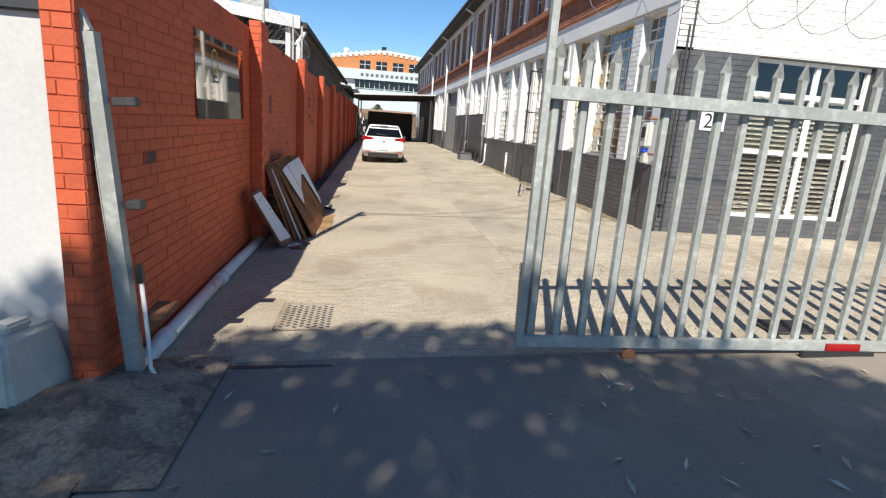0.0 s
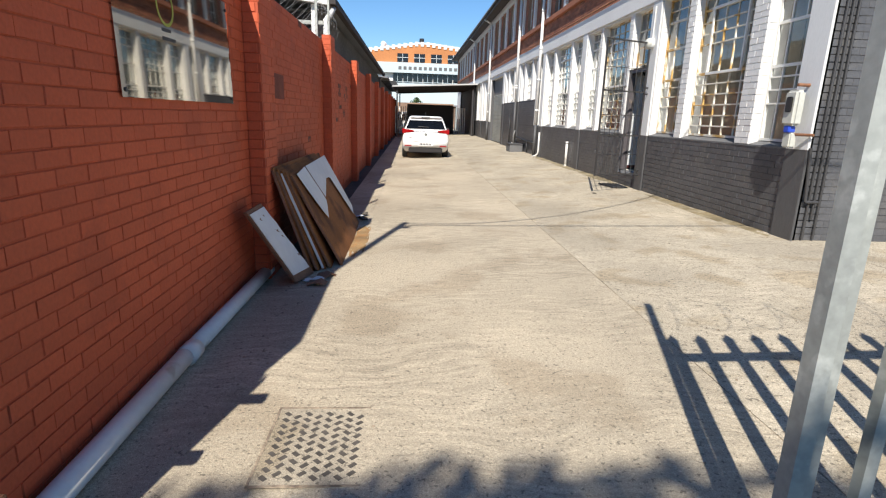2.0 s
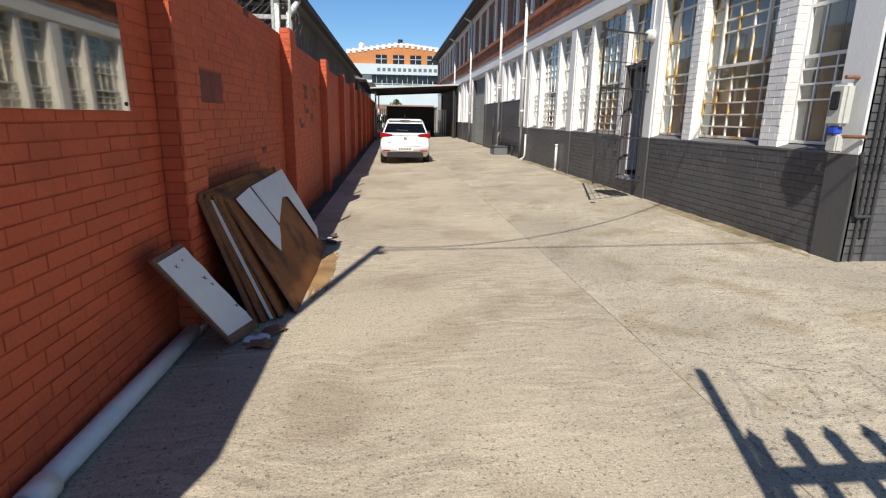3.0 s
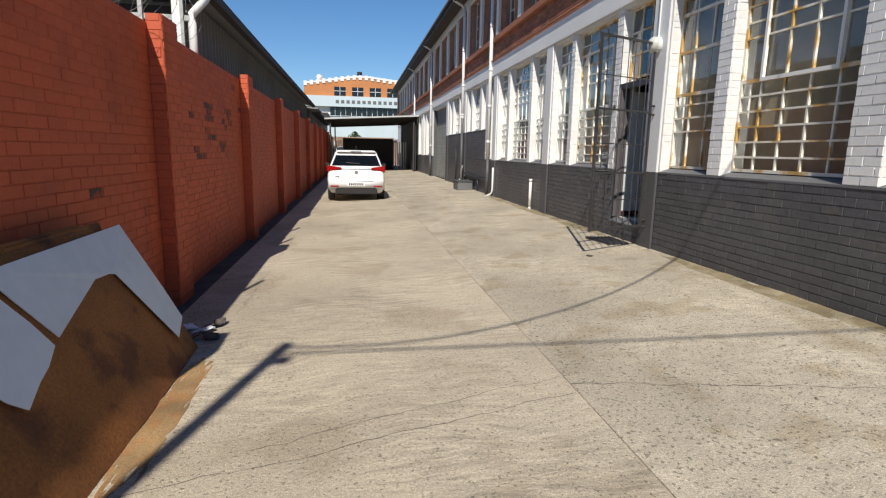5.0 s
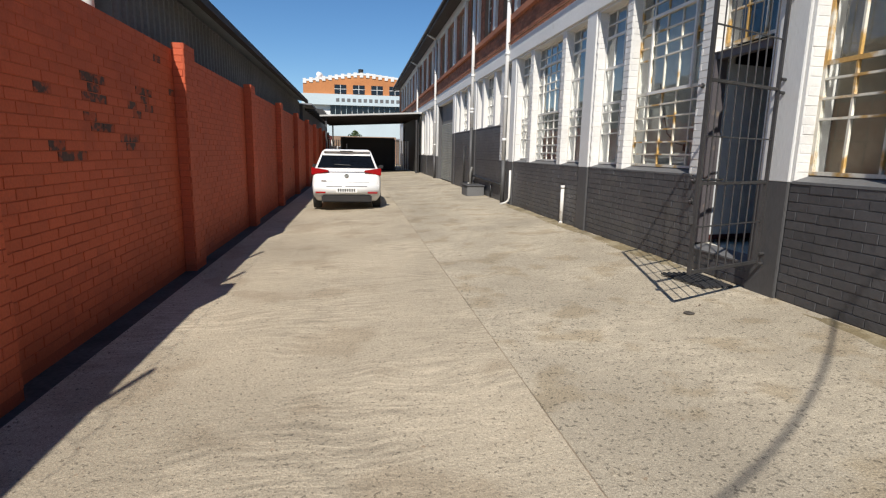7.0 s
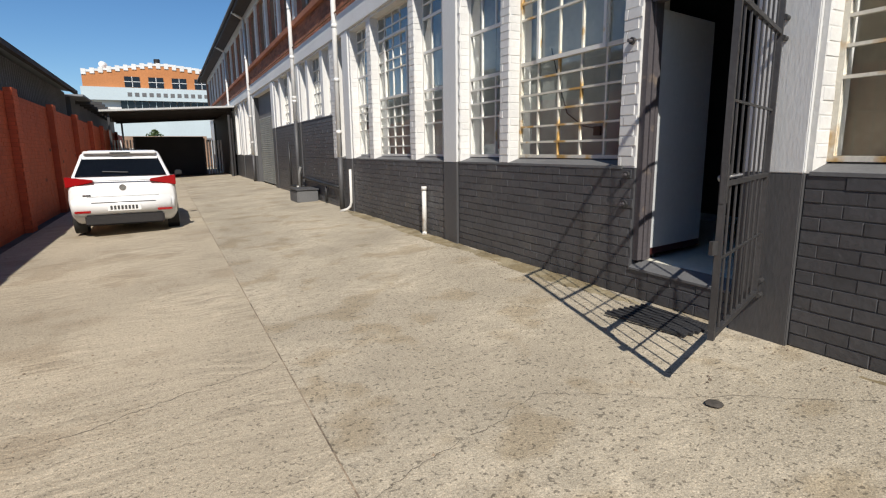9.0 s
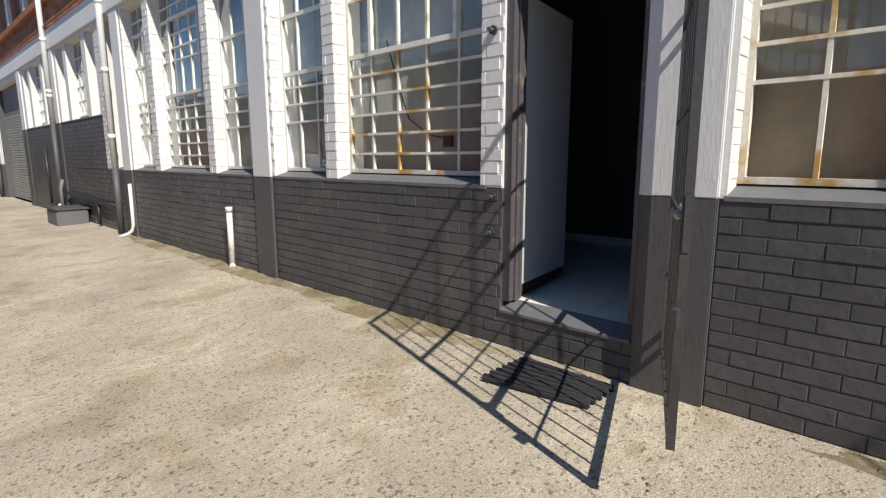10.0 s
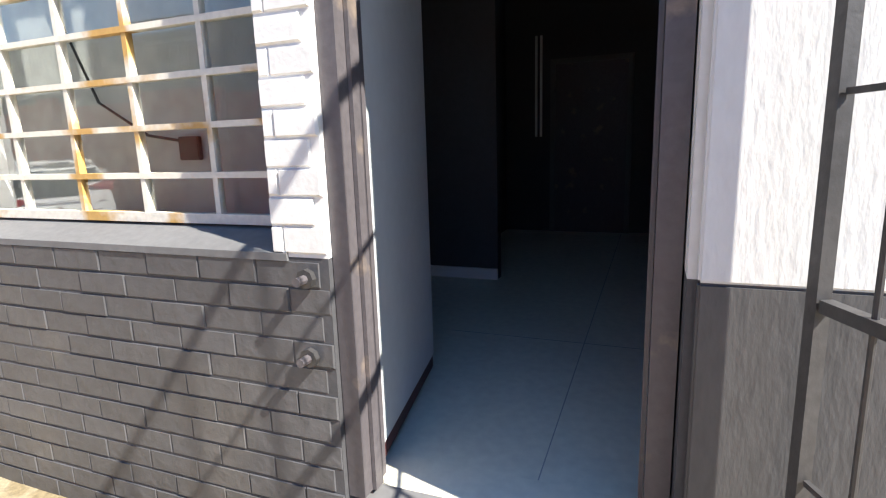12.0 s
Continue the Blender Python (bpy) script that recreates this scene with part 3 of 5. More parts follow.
# eave and roof
tagged(finish("roof", boxes((4.12, 4.2, 8.0, 62, 7.0, 7.2), (4.2, FX + 0.3, 8.0, 62, 7.1, 7.16)), M_FASCIA), "dark eave board and soffit of the factory", "eave", kind="structure")
bm = boxes((4.02, 16.3, 7.9, 62, 7.2, 7.26))
for v in bm.verts:
    v.co.z += (v.co.x - 4.02) * 0.15
tagged(finish("roof", bm, M_ROOF), "low sheet metal factory roof", "roof", kind="structure")
tube("service_pipe", [(FX - 0.08, 8.6, 4.2), (FX - 0.08, 20, 4.19), (FX - 0.08, 34, 4.21), (FX - 0.08, 50, 4.2)], 0.018, M_RUSTY)
tagged(bpy.data.objects["service_pipe"], "thin rusty pipe along the factory front", "pipe")
tube("gutter_pipe", [(4.07, 7.95, 7.18), (4.07, 62, 7.18)], 0.06, M_FASCIA)
tagged(bpy.data.objects["gutter_pipe"], "dark half-round eaves gutter", "gutter", kind="structure")

# ---- entrance door, threshold and frame ----
d1 = thing("door_1", "pale grey door standing open into a dark room", "door", (FX, 13.4, 0.38), kind="structure")
part("door_frame", boxes((0.02, 0.17, 0.9, 0.957, 0, 2.165), (0.1, 0.24, 0.005, 0.07, 0, 2.165), (0.03, 0.12, 0.07, 0.895, 2.09, 2.165)), M_FRAME, d1, "grey-brown steel door frame with chips")
part("frame_rebate", boxes((0.07, 0.12, 0.885, 0.898, 0, 2.09), (0.14, 0.2, 0.072, 0.085, 0, 2.09)), M_FRAME, d1)
leaf = bmesh.new()
bx(leaf, 0, 0.84, -0.02, 0.02, 0.09, 2.06, Matrix.Translation((0.175, 0.932, 0)) @ Matrix.Rotation(radians(10), 4, "Z"))
part("door_leaf", bevelled(leaf, 0.004), M_DOOR, d1)
# Dark red strip that paints in the shadow gap below the leaf.
gap_strip = bmesh.new()
bx(gap_strip, 0.01, 0.83, -0.015, 0.015, 0.03, 0.09, Matrix.Translation((0.175, 0.932, 0)) @ Matrix.Rotation(radians(10), 4, "Z"))
part("bottom_rail", gap_strip, M_DARKRED, d1, "dark red strip standing in for the gap shadow")
part("strike_plate", boxes((0.12, 0.124, 0.06, 0.064, 0.9, 1.0)), M_CHROME, d1)
tagged(finish("floor_doorway", boxes((FX + 0.112, FX + 0.299, 13.4, 14.36, 0.3, 0.372)), M_INTF), "pale painted floor running into the doorway", "floor", kind="structure")
bm = boxes((FX - 0.014, FX + 0.11, 13.4, 14.36, 0.3, 0.378))
for v in bm.verts:
    if v.co.x < FX and v.co.z > 0.3:
        v.co.z -= 0.06
tagged(finish("threshold", bm, M_SILLGREY), "sloping grey painted door threshold", "threshold", kind="structure")
for z, y in ((1.11, 14.43), (0.86, 14.44), (2.2, 14.44)):
    e = thing("wall_bolt", "stubby rusted bolt eye fixed to the wall", "bolt", (FX - 0.008, y, z), "bolt eyes beside the door")
    part("plate", rods(((0, 0, 0), (-0.02, 0, 0), 0.03)), M_IRON, e)
    part("eye", rods(((-0.02, 0, 0), (-0.06, 0, 0), 0.014)), M_FRAME, e)

# ---- barred security gate ----
HG, OG = Vector((4.56, 13.17, 0)), Vector((3.56, 12.75, 0))
DG = (OG - HG).normalized()
GW = (OG - HG).length
sg = thing("security_gate", "dark barred steel security gate standing open", "gate", (HG.x, HG.y, 0.36))
GT = 2.62


def gp(s, z):
    return (DG.x * s, DG.y * s, z)


for nm, a, b in (("hinge_stile", (0.0, 0), (0.0, GT)), ("lock_stile", (GW, 0), (GW, GT))):
    bm = bmesh.new()
    bar(bm, gp(a[0], a[1]), gp(b[0], b[1]), 0.03, 0.03, up=(DG.x, DG.y, 0))
    part(nm, bm, M_IRON, sg)
for z, w in ((0.02, 0.028), (0.42, 0.012), (0.8, 0.026), (1.2, 0.012), (1.66, 0.026), (2.1, 0.012), (GT - 0.02, 0.028)):
    bm = bmesh.new()
    bar(bm, gp(0.02, z), gp(GW - 0.02, z), w, w, up=(0, 0, 1))
    part("cross_bar", bm, M_IRON, sg)
for k in range(1, 8):
    part("upright_bar", rods((gp(GW * k / 8, 0.03), gp(GW * k / 8, GT - 0.03), 0.0065)), M_IRON, sg)
bm = bmesh.new()
bar(bm, gp(GW - 0.005, 0.7), gp(GW - 0.005, 0.9), 0.034, 0.05, up=(DG.x, DG.y, 0))
lock = part("lock_box", bevelled(bm, 0.006), M_IRON, sg)
bm = bmesh.new()
bmesh.ops.create_uvsphere(bm, u_segments=14, v_segments=10, radius=0.018, matrix=Matrix.Translation(Vector(gp(GW - 0.05, 0.825)) + Vector((-0.01, 0.022, 0))))
part("knob", bm, M_GALV, sg, "round steel knob", True)
part("bolt", rods((gp(GW - 0.35, 0.83), gp(GW, 0.83), 0.012)), M_CHROME, sg)
for z in (0.1, 0.0, 1.75, 1.63):
    part("hinge", rods(((0.0, -0.02, z), (0.07, 0.0, z), 0.016)), M_IRON, sg)
part("tab", boxes((DG.x * GW - 0.06, DG.x * GW - 0.02, DG.y * GW - 0.01, DG.y * GW + 0.01, 0.45, 0.52)), M_IRON, sg)

# door mat
mt = thing("door_mat", "black rubber link doormat on the concrete", "mat", (4.14, 13.39, gz(4.3) + 0.004))
for k in range(15):
    bm = bmesh.new()
    bar(bm, (0.08 + k * 0.023, 0.02 + 0.012 * (k % 3), 0.012), (-0.02 + k * 0.031, 0.68 + 0.014 * (k % 2), 0.012 + 0.006 * (k % 2)), 0.017, 0.018)
    part("rubber_strip", bm, M_MAT, mt)

# ---- wall pipes and fixtures ----
pv = thing("stub_pipe", "short white plastic pipe standing at the wall", "pipe", (FX - 0.07, 18.43, gz(4.6)))
part("tube", rods(((0, 0, 0), (0, 0, 0.72), 0.035), n=14), M_PVC, pv, smooth=True)
part("collar", rods(((0, 0, 0.68), (0, 0, 0.74), 0.042), n=14), M_PVC, pv, smooth=True)
part("foot_bend", rods(((0, 0, 0.03), (-0.03, -0.05, 0.0), 0.036), n=12), M_PVC, pv)


def downpipe(y, x, top, white_from):
    dp = thing("downpipe", "white painted cast downpipe, charcoal at its foot", "downpipe", (x, y, 0), "downpipes on the factory")
    part("lower_tube", rods(((0, 0, gz(4.6)), (0, 0, white_from), 0.055), n=12), M_ROUGHD, dp, "charcoal painted foot", True)
    part("tube", rods(((0, 0, white_from), (0, 0, top), 0.055), n=12), M_WHITE, dp, smooth=True)
    for z in (white_from + 0.5, 2.8, 3.9, 5.2, 6.4):
        part("socket_collar", rods(((0, 0, z), (0, 0, z + 0.08), 0.061), n=12), M_WHITE, dp, smooth=True)
    part("swan_neck", rods(((0, 0, top), (4.1 - x, 0, top + 0.25), 0.05), n=12), M_WHITE, dp, smooth=True)
    return dp


downpipe(22.75, FX - 0.09, 6.8, 1.2)
downpipe(27.0, FX - 0.11, 6.8, 2.2)
downpipe(36.0, FX - 0.11, 6.8, 1.2)
downpipe(44.3, FX - 0.11, 6.8, 1.2)
dp = thing("waste_pipe", "thin white waste pipe bending into the ground", "pipe", (FX - 0.06, 22.15, 0))
tube("tube", [(0, 0, 0.95), (0, 0, 0.4), (0, 0, 0.25), (-0.02, 0.02, 0.16), (-0.08, 0.06, 0.1), (-0.2, 0.15, 0.05)], 0.028, M_PVC, dp, 10)
gt = thing("gully_box", "low grey concrete gully box at the wall foot", "gully", (4.05, 25.0, gz(4.2)))
part("kerb_box", bevelled(boxes((0, 0.55, 0, 0.9, -0.02, 0.3)), 0.02), M_SILLGREY, gt)
part("rim", bevelled(boxes((-0.02, 0.57, -0.02, 0.92, 0.3, 0.34)), 0.01), M_ROUGHD, gt)
pw = thing("drain_pipework", "black drain pipes low on the charcoal wall", "pipe", (FX - 0.06, 24.0, 0))
tube("run", [(0, -0.9, 0.52), (0, 0.4, 0.55), (0, 2.2, 0.6), (0, 2.6, 0.6)], 0.035, M_PLASTIC, pw)
tube("run", [(-0.1, 2.7, 0.1), (-0.1, 2.7, 0.7), (-0.05, 2.72, 0.9)], 0.04, M_GREYSHEET, pw)
tube("run", [(0, 0.2, 0.1), (0, 0.2, 0.48)], 0.03, M_PLASTIC, pw)
tube("run", [(0, 4.4, 0.1), (0, 4.4, 0.9), (0, 4.45, 1.6)], 0.03, M_PLASTIC, pw)
tube("run", [(0, 2.6, 0.35), (-0.1, 3.6, 0.3), (-0.05, 4.4, 0.25)], 0.03, M_PLASTIC, pw)
part("white_joint", rods(((-0.12, 2.75, 0.2), (-0.12, 2.75, 0.36), 0.06), n=12), M_PVC, pw)
fl = thing("bulkhead_lamp", "round glass bulkhead lamp on the white pilaster", "lamp", (FX - 0.05, 13.2, 2.95))
part("base", rods(((0.01, 0, 0), (-0.05, 0, 0), 0.11), n=20), M_WHITE, fl)
bm = bmesh.new()
bmesh.ops.create_uvsphere(bm, u_segments=20, v_segments=12, radius=0.11, matrix=Matrix.Translation((-0.06, 0, 0)) @ Matrix.Diagonal((0.8, 1, 1, 1)))
part("globe", bm, M_POLY, fl, "clouded glass globe", True)
part("bracket_tube", rods(((0.0, 0, 0.1), (0.0, 0, 0.7), 0.012)), M_PVC, fl)

# intercom box and conduits at the factory's corner
ic = thing("intercom_box", "white plastic reader box on a rusty bracket", "intercom", (FX - 0.16, 8.62, 1.25))
part("body", bevelled(boxes((-0.07, 0.05, -0.11, 0.11, 0.2, 0.62)), 0.03, 3), M_POLY, ic, smooth=False)
part("face", bevelled(boxes((-0.09, -0.071, -0.06, 0.05, 0.36, 0.54)), 0.01), M_PLASTIC, ic)
part("handle", bevelled(boxes((-0.06, 0.03, -0.05, 0.05, 0.12, 0.2)), 0.01), M_BLUE, ic, "blue plastic holder")
part("lower_body", bevelled(boxes((-0.04, 0.05, -0.07, 0.07, -0.06, 0.12)), 0.015), M_POLY, ic)
part("bracket", rods(((-0.02, -0.02, 0.68), (0.13, -0.02, 0.68), 0.02)), M_RUSTY, ic)
part("lower_bracket", rods(((0, 0.0, 0.1), (0.12, -0.25, 0.1), 0.018)), M_RUSTY, ic)
cc = thing("cable_conduits", "dark conduits running down the corner", "conduit", (FX + 0.1, 8.44, 0))
for k in range(3):
    part("tube", rods(((0.07 * k, -0.02, 0.08 + 0.25 * (k % 2)), (0.07 * k, -0.02, 3.0 + 0.4 * k), 0.016)), M_IRON, cc)
part("loop", rods(((-0.06, -0.04, 0.55), (0.1, -0.04, 0.55), 0.02), ((-0.06, -0.04, 0.55), (-0.12, -0.04, 1.2), 0.018)), M_IRON, cc)

# ---- office front ----
OY = 8.45
OW = (6.15, 8.34, 0.38, 3.03)
wo = pierced("wall_office_base", (0, OY, 0), X, Z, (0, -1, 0), FX + 0.003, 15.8, -0.4, 3.05, 0.28, [OW, (10.2, 12.4, 0.38, 3.03)], M_DARK_J)
tagged(wo, "grey painted brick office front", "wall", kind="structure")
wo2 = pierced("wall_office_white", (0, OY, 0), X, Z, (0, -1, 0), FX + 0.003, 15.8, 3.05, 4.12, 0.28, [], M_WHITE)
tagged(wo2, "white painted brick over the office window", "wall", kind="structure")
wo3 = pierced("wall_office_upper", (0, OY, 0), X, Z, (0, -1, 0), FX + 0.06, 15.8, 4.12, 7.1, 0.28, [], M_MORTAR)
tagged(wo3, "red brick upper storey over the office", "wall", kind="structure")
for j, (x0, x1) in enumerate(((6.15, 8.34), (10.2, 12.4))):
    ow = thing("window_%d" % (90 + j), "white framed office window with beige slatted blinds", "window", (x0, OY + 0.1, 0.38), kind="structure")
    W, H, t = x1 - x0, 2.65, 0.06
    part("window_frame", boxes((0, t, 0, 0.06, 0, H), (W - t, W, 0, 0.06, 0, H), (t, W - t, 0, 0.06, 0, t), (t, W - t, 0, 0.06, H - t, H)), M_SIGN, ow)
    part("mullion", boxes((W * 0.53, W * 0.53 + 0.08, 0, 0.055, t, H - t)), M_SIGN, ow)
    for z in (1.1, 2.05):
        part("transom", boxes((t, W * 0.53, 0.002, 0.05, z, z + 0.08)), M_SIGN, ow)
        part("transom", boxes((W * 0.53 + 0.08, W - t, 0.002, 0.05, z, z + 0.08)), M_SIGN, ow)
    p = part("pane", boxes((t, W - t, 0.026, 0.03, t, H - t)), M_GLASS, ow)
    p.visible_shadow = False
    for k in range(24):
        bm = bmesh.new()
        bx(bm, t, W - t, -0.04, 0.04, -0.002, 0.002, Matrix.Translation((0, 0.13, 0.08 + k * 0.085)) @ Matrix.Rotation(radians(40), 4, "X"))
        part("blind_slat", bm, M_LOUVRE, ow)
sgn = thing("house_number_sign", "white sign with the number 24", "sign", (5.29, OY - 0.012, 1.8))
part("plate", bevelled(boxes((0, 0.44, -0.008, 0.002, 0, 0.32)), 0.003), M_SIGN, sgn)
cu = bpy.data.curves.new("digits", "FONT")
cu.body, cu.size, cu.extrude, cu.align_x = "24", 0.34, 0.001, "CENTER"
cu.materials.append(M_INK)
dg = new("digits", cu)
dg.parent = sgn
dg.matrix_local = Matrix.Translation((0.22, -0.011, 0.045)) @ Euler((radians(90), 0, 0)).to_matrix().to_4x4()

# ---- roller shutter ----
rs = thing("roller_shutter", "grey corrugated steel roller shutter, closed", "roller door", (FX + 0.22, ROLLER[0], 0), kind="structure")
part("jamb", boxes((-0.2, 0.08, -0.05, 0.02, -0.05, 3.6)), M_ROUGHD, rs)
part("jamb", boxes((-0.2, 0.08, 4.28, 4.35, -0.05, 3.6)), M_ROUGHD, rs)
part("hood", boxes((-0.02, 0.3, 0.03, 4.27, 2.7, 3.6)), M_GREYSHEET, rs)
for k in range(34):
    part("slat", rods(((0, 0.03, 0.1 + k * 0.078), (0, 4.27, 0.1 + k * 0.078), 0.042), n=6), M_GALV, rs)

# ---- palisade sliding gate ----
GY = 3.55
pg = thing("palisade_gate", "galvanised palisade sliding gate, half open, on a track", "gate", (1.04, GY, 0.03))
GL = 5.6
part("end_post", boxes((0, 0.05, -0.03, 0.03, 0.0, 2.9)), M_GALV, pg)
part("bottom_rail", bevelled(boxes((0.05, GL, -0.028, 0.028, 0.0, 0.08)), 0.004), M_GALV, pg)
part("top_rail", bevelled(boxes((0.05, GL, -0.028, 0.028, 1.77, 1.86)), 0.004), M_GALV, pg)
prof = [(-0.039, 0.012), (-0.021, -0.01), (0.021, -0.01), (0.039, 0.012)]
bm = bmesh.new()
ringz = [0.09, 2.12, 2.25]
rows_v = []
for z in ringz[:2]:
    rows_v.append([bm.verts.new((a, b - 0.042, z)) for a, b in prof])
for i in range(3):
    bm.faces.new((rows_v[0][i], rows_v[0][i + 1], rows_v[1][i + 1], rows_v[1][i]))
wide = [bm.verts.new((a * 1.25, b - 0.042, 2.14)) for a, b in prof]
for i in range(3):
    bm.faces.new((rows_v[1][i], rows_v[1][i + 1], wide[i + 1], wide[i]))
tip = bm.verts.new((0, -0.04, 2.27))
for i in range(3):
    bm.faces.new((wide[i], wide[i + 1], tip))
bmesh.ops.solidify(bm, geom=bm.faces[:], thickness=0.003)
pale_me = bpy.data.meshes.new("pale")
bm.to_mesh(pale_me)
bm.free()
pale_me.materials.append(M_GALV)
for k in range(27):
    o = new("pale", pale_me)
    o.parent = pg
    o.location = (0.115 + k * 0.2016, 0.084, -0.1)
for x in (0.9, 4.6):
    part("wheel", rods(((x, -0.02, -0.06), (x, 0.02, -0.06), 0.055), n=16), M_RUSTY, pg, "rusty orange track wheel")
part("black_shoe", bevelled(boxes((2.3, 2.95, -0.09, -0.055, -0.05, 0.02)), 0.006), M_PLASTIC, pg, "black plastic shoe")
part("red_plate", boxes((2.55, 2.85, -0.05, -0.03, 0.0, 0.07)), M_TAIL, pg, "red painted plate")
tk = finish("gate_track", boxes((-1.3, 8, GY - 0.02, GY + 0.02, -0.2, -0.132)), M_IRON)
for v in tk.data.vertices:
    v.co.z += 0.04 * min(v.co.x, 4.8) + 0.01
tagged(tk, "thin steel gate track set in the ground", "track", kind="structure")


def razor(name, label, p, q, r, turns, at, wire=0.0028):
    o = thing(name, label, "razor wire", at)
    p, q = Vector(p), Vector(q)
    ax = (q - p).normalized()
    s = ax.cross(Vector((0, 0, 1))).normalized()
    pts = []
    for i in range(turns * 18 + 1):
        a = i * math.tau / 18
        k = i / (turns * 18)
        rr = r * (1 + 0.12 * math.sin(i * 0.7))
        pts.append(p + (q - p) * k + s * (rr * math.cos(a)) + Vector((0, 0, rr * math.sin(a))))
    tube("coil", pts, wire, M_RAZOR, o, 4)
    bm = bmesh.new()
    for i in range(0, len(pts) - 1, 2):
        d = (pts[i + 1] - pts[i]).normalized() * 0.016
        u = Vector((0, 0, 1)).cross(d).normalized() * 0.009
        bm.faces.new([bm.verts.new(pts[i] + w) for w in (-d, u, d, -u)])
    tagged(part("barb", bm, M_RAZOR, o), kind="stuff")
    return o


razor("razor_wire", "loose razor wire coil above the palisade gate", (0.1, 0, 0), (5.4, 0.1, 0.05), 0.24, 13, (1.04, GY, 2.62))
razor("razor_wire", "razor wire coil along the orange wall's top", (0, 0, 0), (0, 5.5, 0.05), 0.32, 16, (LW - 0.3, 8.2, 2.95))
razor("razor_wire", "razor wire coil over the white wall", (0, 0, 0), (-3, 0, 0.0), 0.25, 7, (-2.1, 3.47, 2.35))
for y in (8.9, 12.0, 13.4):
    fp = thing("fence_post", "thin pale steel post on the wall top", "post", (LW - 0.12, y, 2.6), "posts holding the wire")
    part("upright", boxes((-0.02, 0.02, -0.02, 0.02, 0, 0.95)), M_GALV, fp)
    part("foot_plate", boxes((-0.06, 0.06, -0.06, 0.06, 0.001, 0.01)), M_GALV, fp)

# catch post at the orange wall's end
cp = thing("gate_post", "galvanised steel channel post with a bent top arm", "post", (-1.51, 3.36, -0.2))
cp.rotation_euler = (radians(2), radians(-3), 0)
part("web", boxes((-0.038, 0.038, -0.035, -0.025, 0, 2.14)), M_GALV, cp)
part("flange", boxes((-0.045, -0.039, -0.04, 0.04, 0, 2.14)), M_GALV, cp)
part("flange", boxes((0.039, 0.045, -0.04, 0.04, 0, 2.14)), M_GALV, cp)
bm = bmesh.new()
bar(bm, (0, 0, 2.14), (-0.2, 0.0, 2.7), 0.05, 0.05)
part("arm", bm, M_GALV, cp)
for z, s in ((1.75, 0.13), (1.15, 0.09)):
    part("catch", bevelled(boxes((0.06, 0.06 + s, 0.02, 0.1, z, z + 0.05)), 0.005), M_IRON, cp)
part("lower_bracket", bevelled(boxes((0.06, 0.2, 0.05, 0.3, 0.42, 0.46), (0.06, 0.075, 0.05, 0.3, 0.3, 0.46)), 0.004), M_RUSTY, cp)
part("switch", bevelled(boxes((0.062, 0.1, 0.02, 0.07, 0.68, 0.8)), 0.006), M_PLASTIC, cp)
tube("conduit", [(0.085, 0.04, 0.68), (0.085, 0.03, 0.3), (0.09, 0.0, 0.12), (0.13, -0.03, 0.05)], 0.014, M_PVC, cp)
# white wall beside
tagged(finish("wall_white", boxes((-14, LW - 0.162, 3.36, 3.58, -0.4, 2.02)), mat("weathered_limewash", (0.52, 0.515, 0.49), 0.85, 0.06, 0.7, 30, 0.4, patch=(0.47, 0.46, 0.42), patch_at=0.6, patch_scale=2.5)), "white plastered street wall", "wall", kind="structure")
tagged(finish("wall_white_capping", bevelled(boxes((-14, LW - 0.162, 3.32, 3.62, 2.02, 2.1)), 0.01), M_IRON), "dark capping of the white wall", "coping", kind="structure")

# plastic road barriers
rb = thing("road_barrier", "scuffed white moulded plastic road barrier", "barrier", (-2.3, 2.98, gz(-2.2) + 0.015))
bm = boxes((-0.3, 0.3, -0.2, 0.2, 0, 0.42))
for v in bm.verts:
    if v.co.z > 0.2:
        v.co.x *= 0.72
        v.co.y *= 0.5
part("shell", bevelled(bm, 0.03, 3), M_POLY, rb, smooth=False)
part("top_lug", bevelled(boxes((-0.15, 0.05, -0.07, 0.07, 0.42, 0.47)), 0.015), M_POLY, rb)
rb.scale = (0.8, 0.8, 1.15)
r2 = copy_thing(rb, pose(-2.02, 3.1, gz(-2) + 0.015, 0, 0, 75))
part("plug_hole", rods(((0.1, -0.17, 0.2), (0.1, -0.13, 0.2), 0.025), n=12), M_PLASTIC, rb)

# mirror sheet on the wall
ms = thing("mirror_sign", "mirrored plastic sign sheet screwed to the orange wall", "sign", (LW + 0.016, 5.15, 1.475))
ms.rotation_euler = (0, radians(-1.0), 0)
part("sheet", boxes((0, 0.006, 0, 1.78, 0, 0.78)), M_MIRROR, ms)
bm = bmesh.new()
for k in range(24):
    a, b = k * math.tau / 24, (k + 1) * math.tau / 24
    vs = [bm.verts.new((0.0075, 0.62 + r * math.cos(q), 0.55 + r * math.sin(q))) for r, q in ((0.1, a), (0.12, a), (0.12, b), (0.1, b))]
    bm.faces.new(vs)
part("ring_mark", bm, M_LIME, ms)
for k, w in enumerate((0.12, 0.18)):
    part("lettering_bar", boxes((0.0062, 0.008, 0.55, 0.55 + w, 0.4 - k * 0.05, 0.42 - k * 0.05)), M_IRON, ms)
for y, z in ((0.04, 0.04), (0.04, 0.72), (1.74, 0.04), (1.74, 0.72)):
    part("screw", rods(((0.006, y, z), (0.012, y, z), 0.012)), M_IRON, ms)
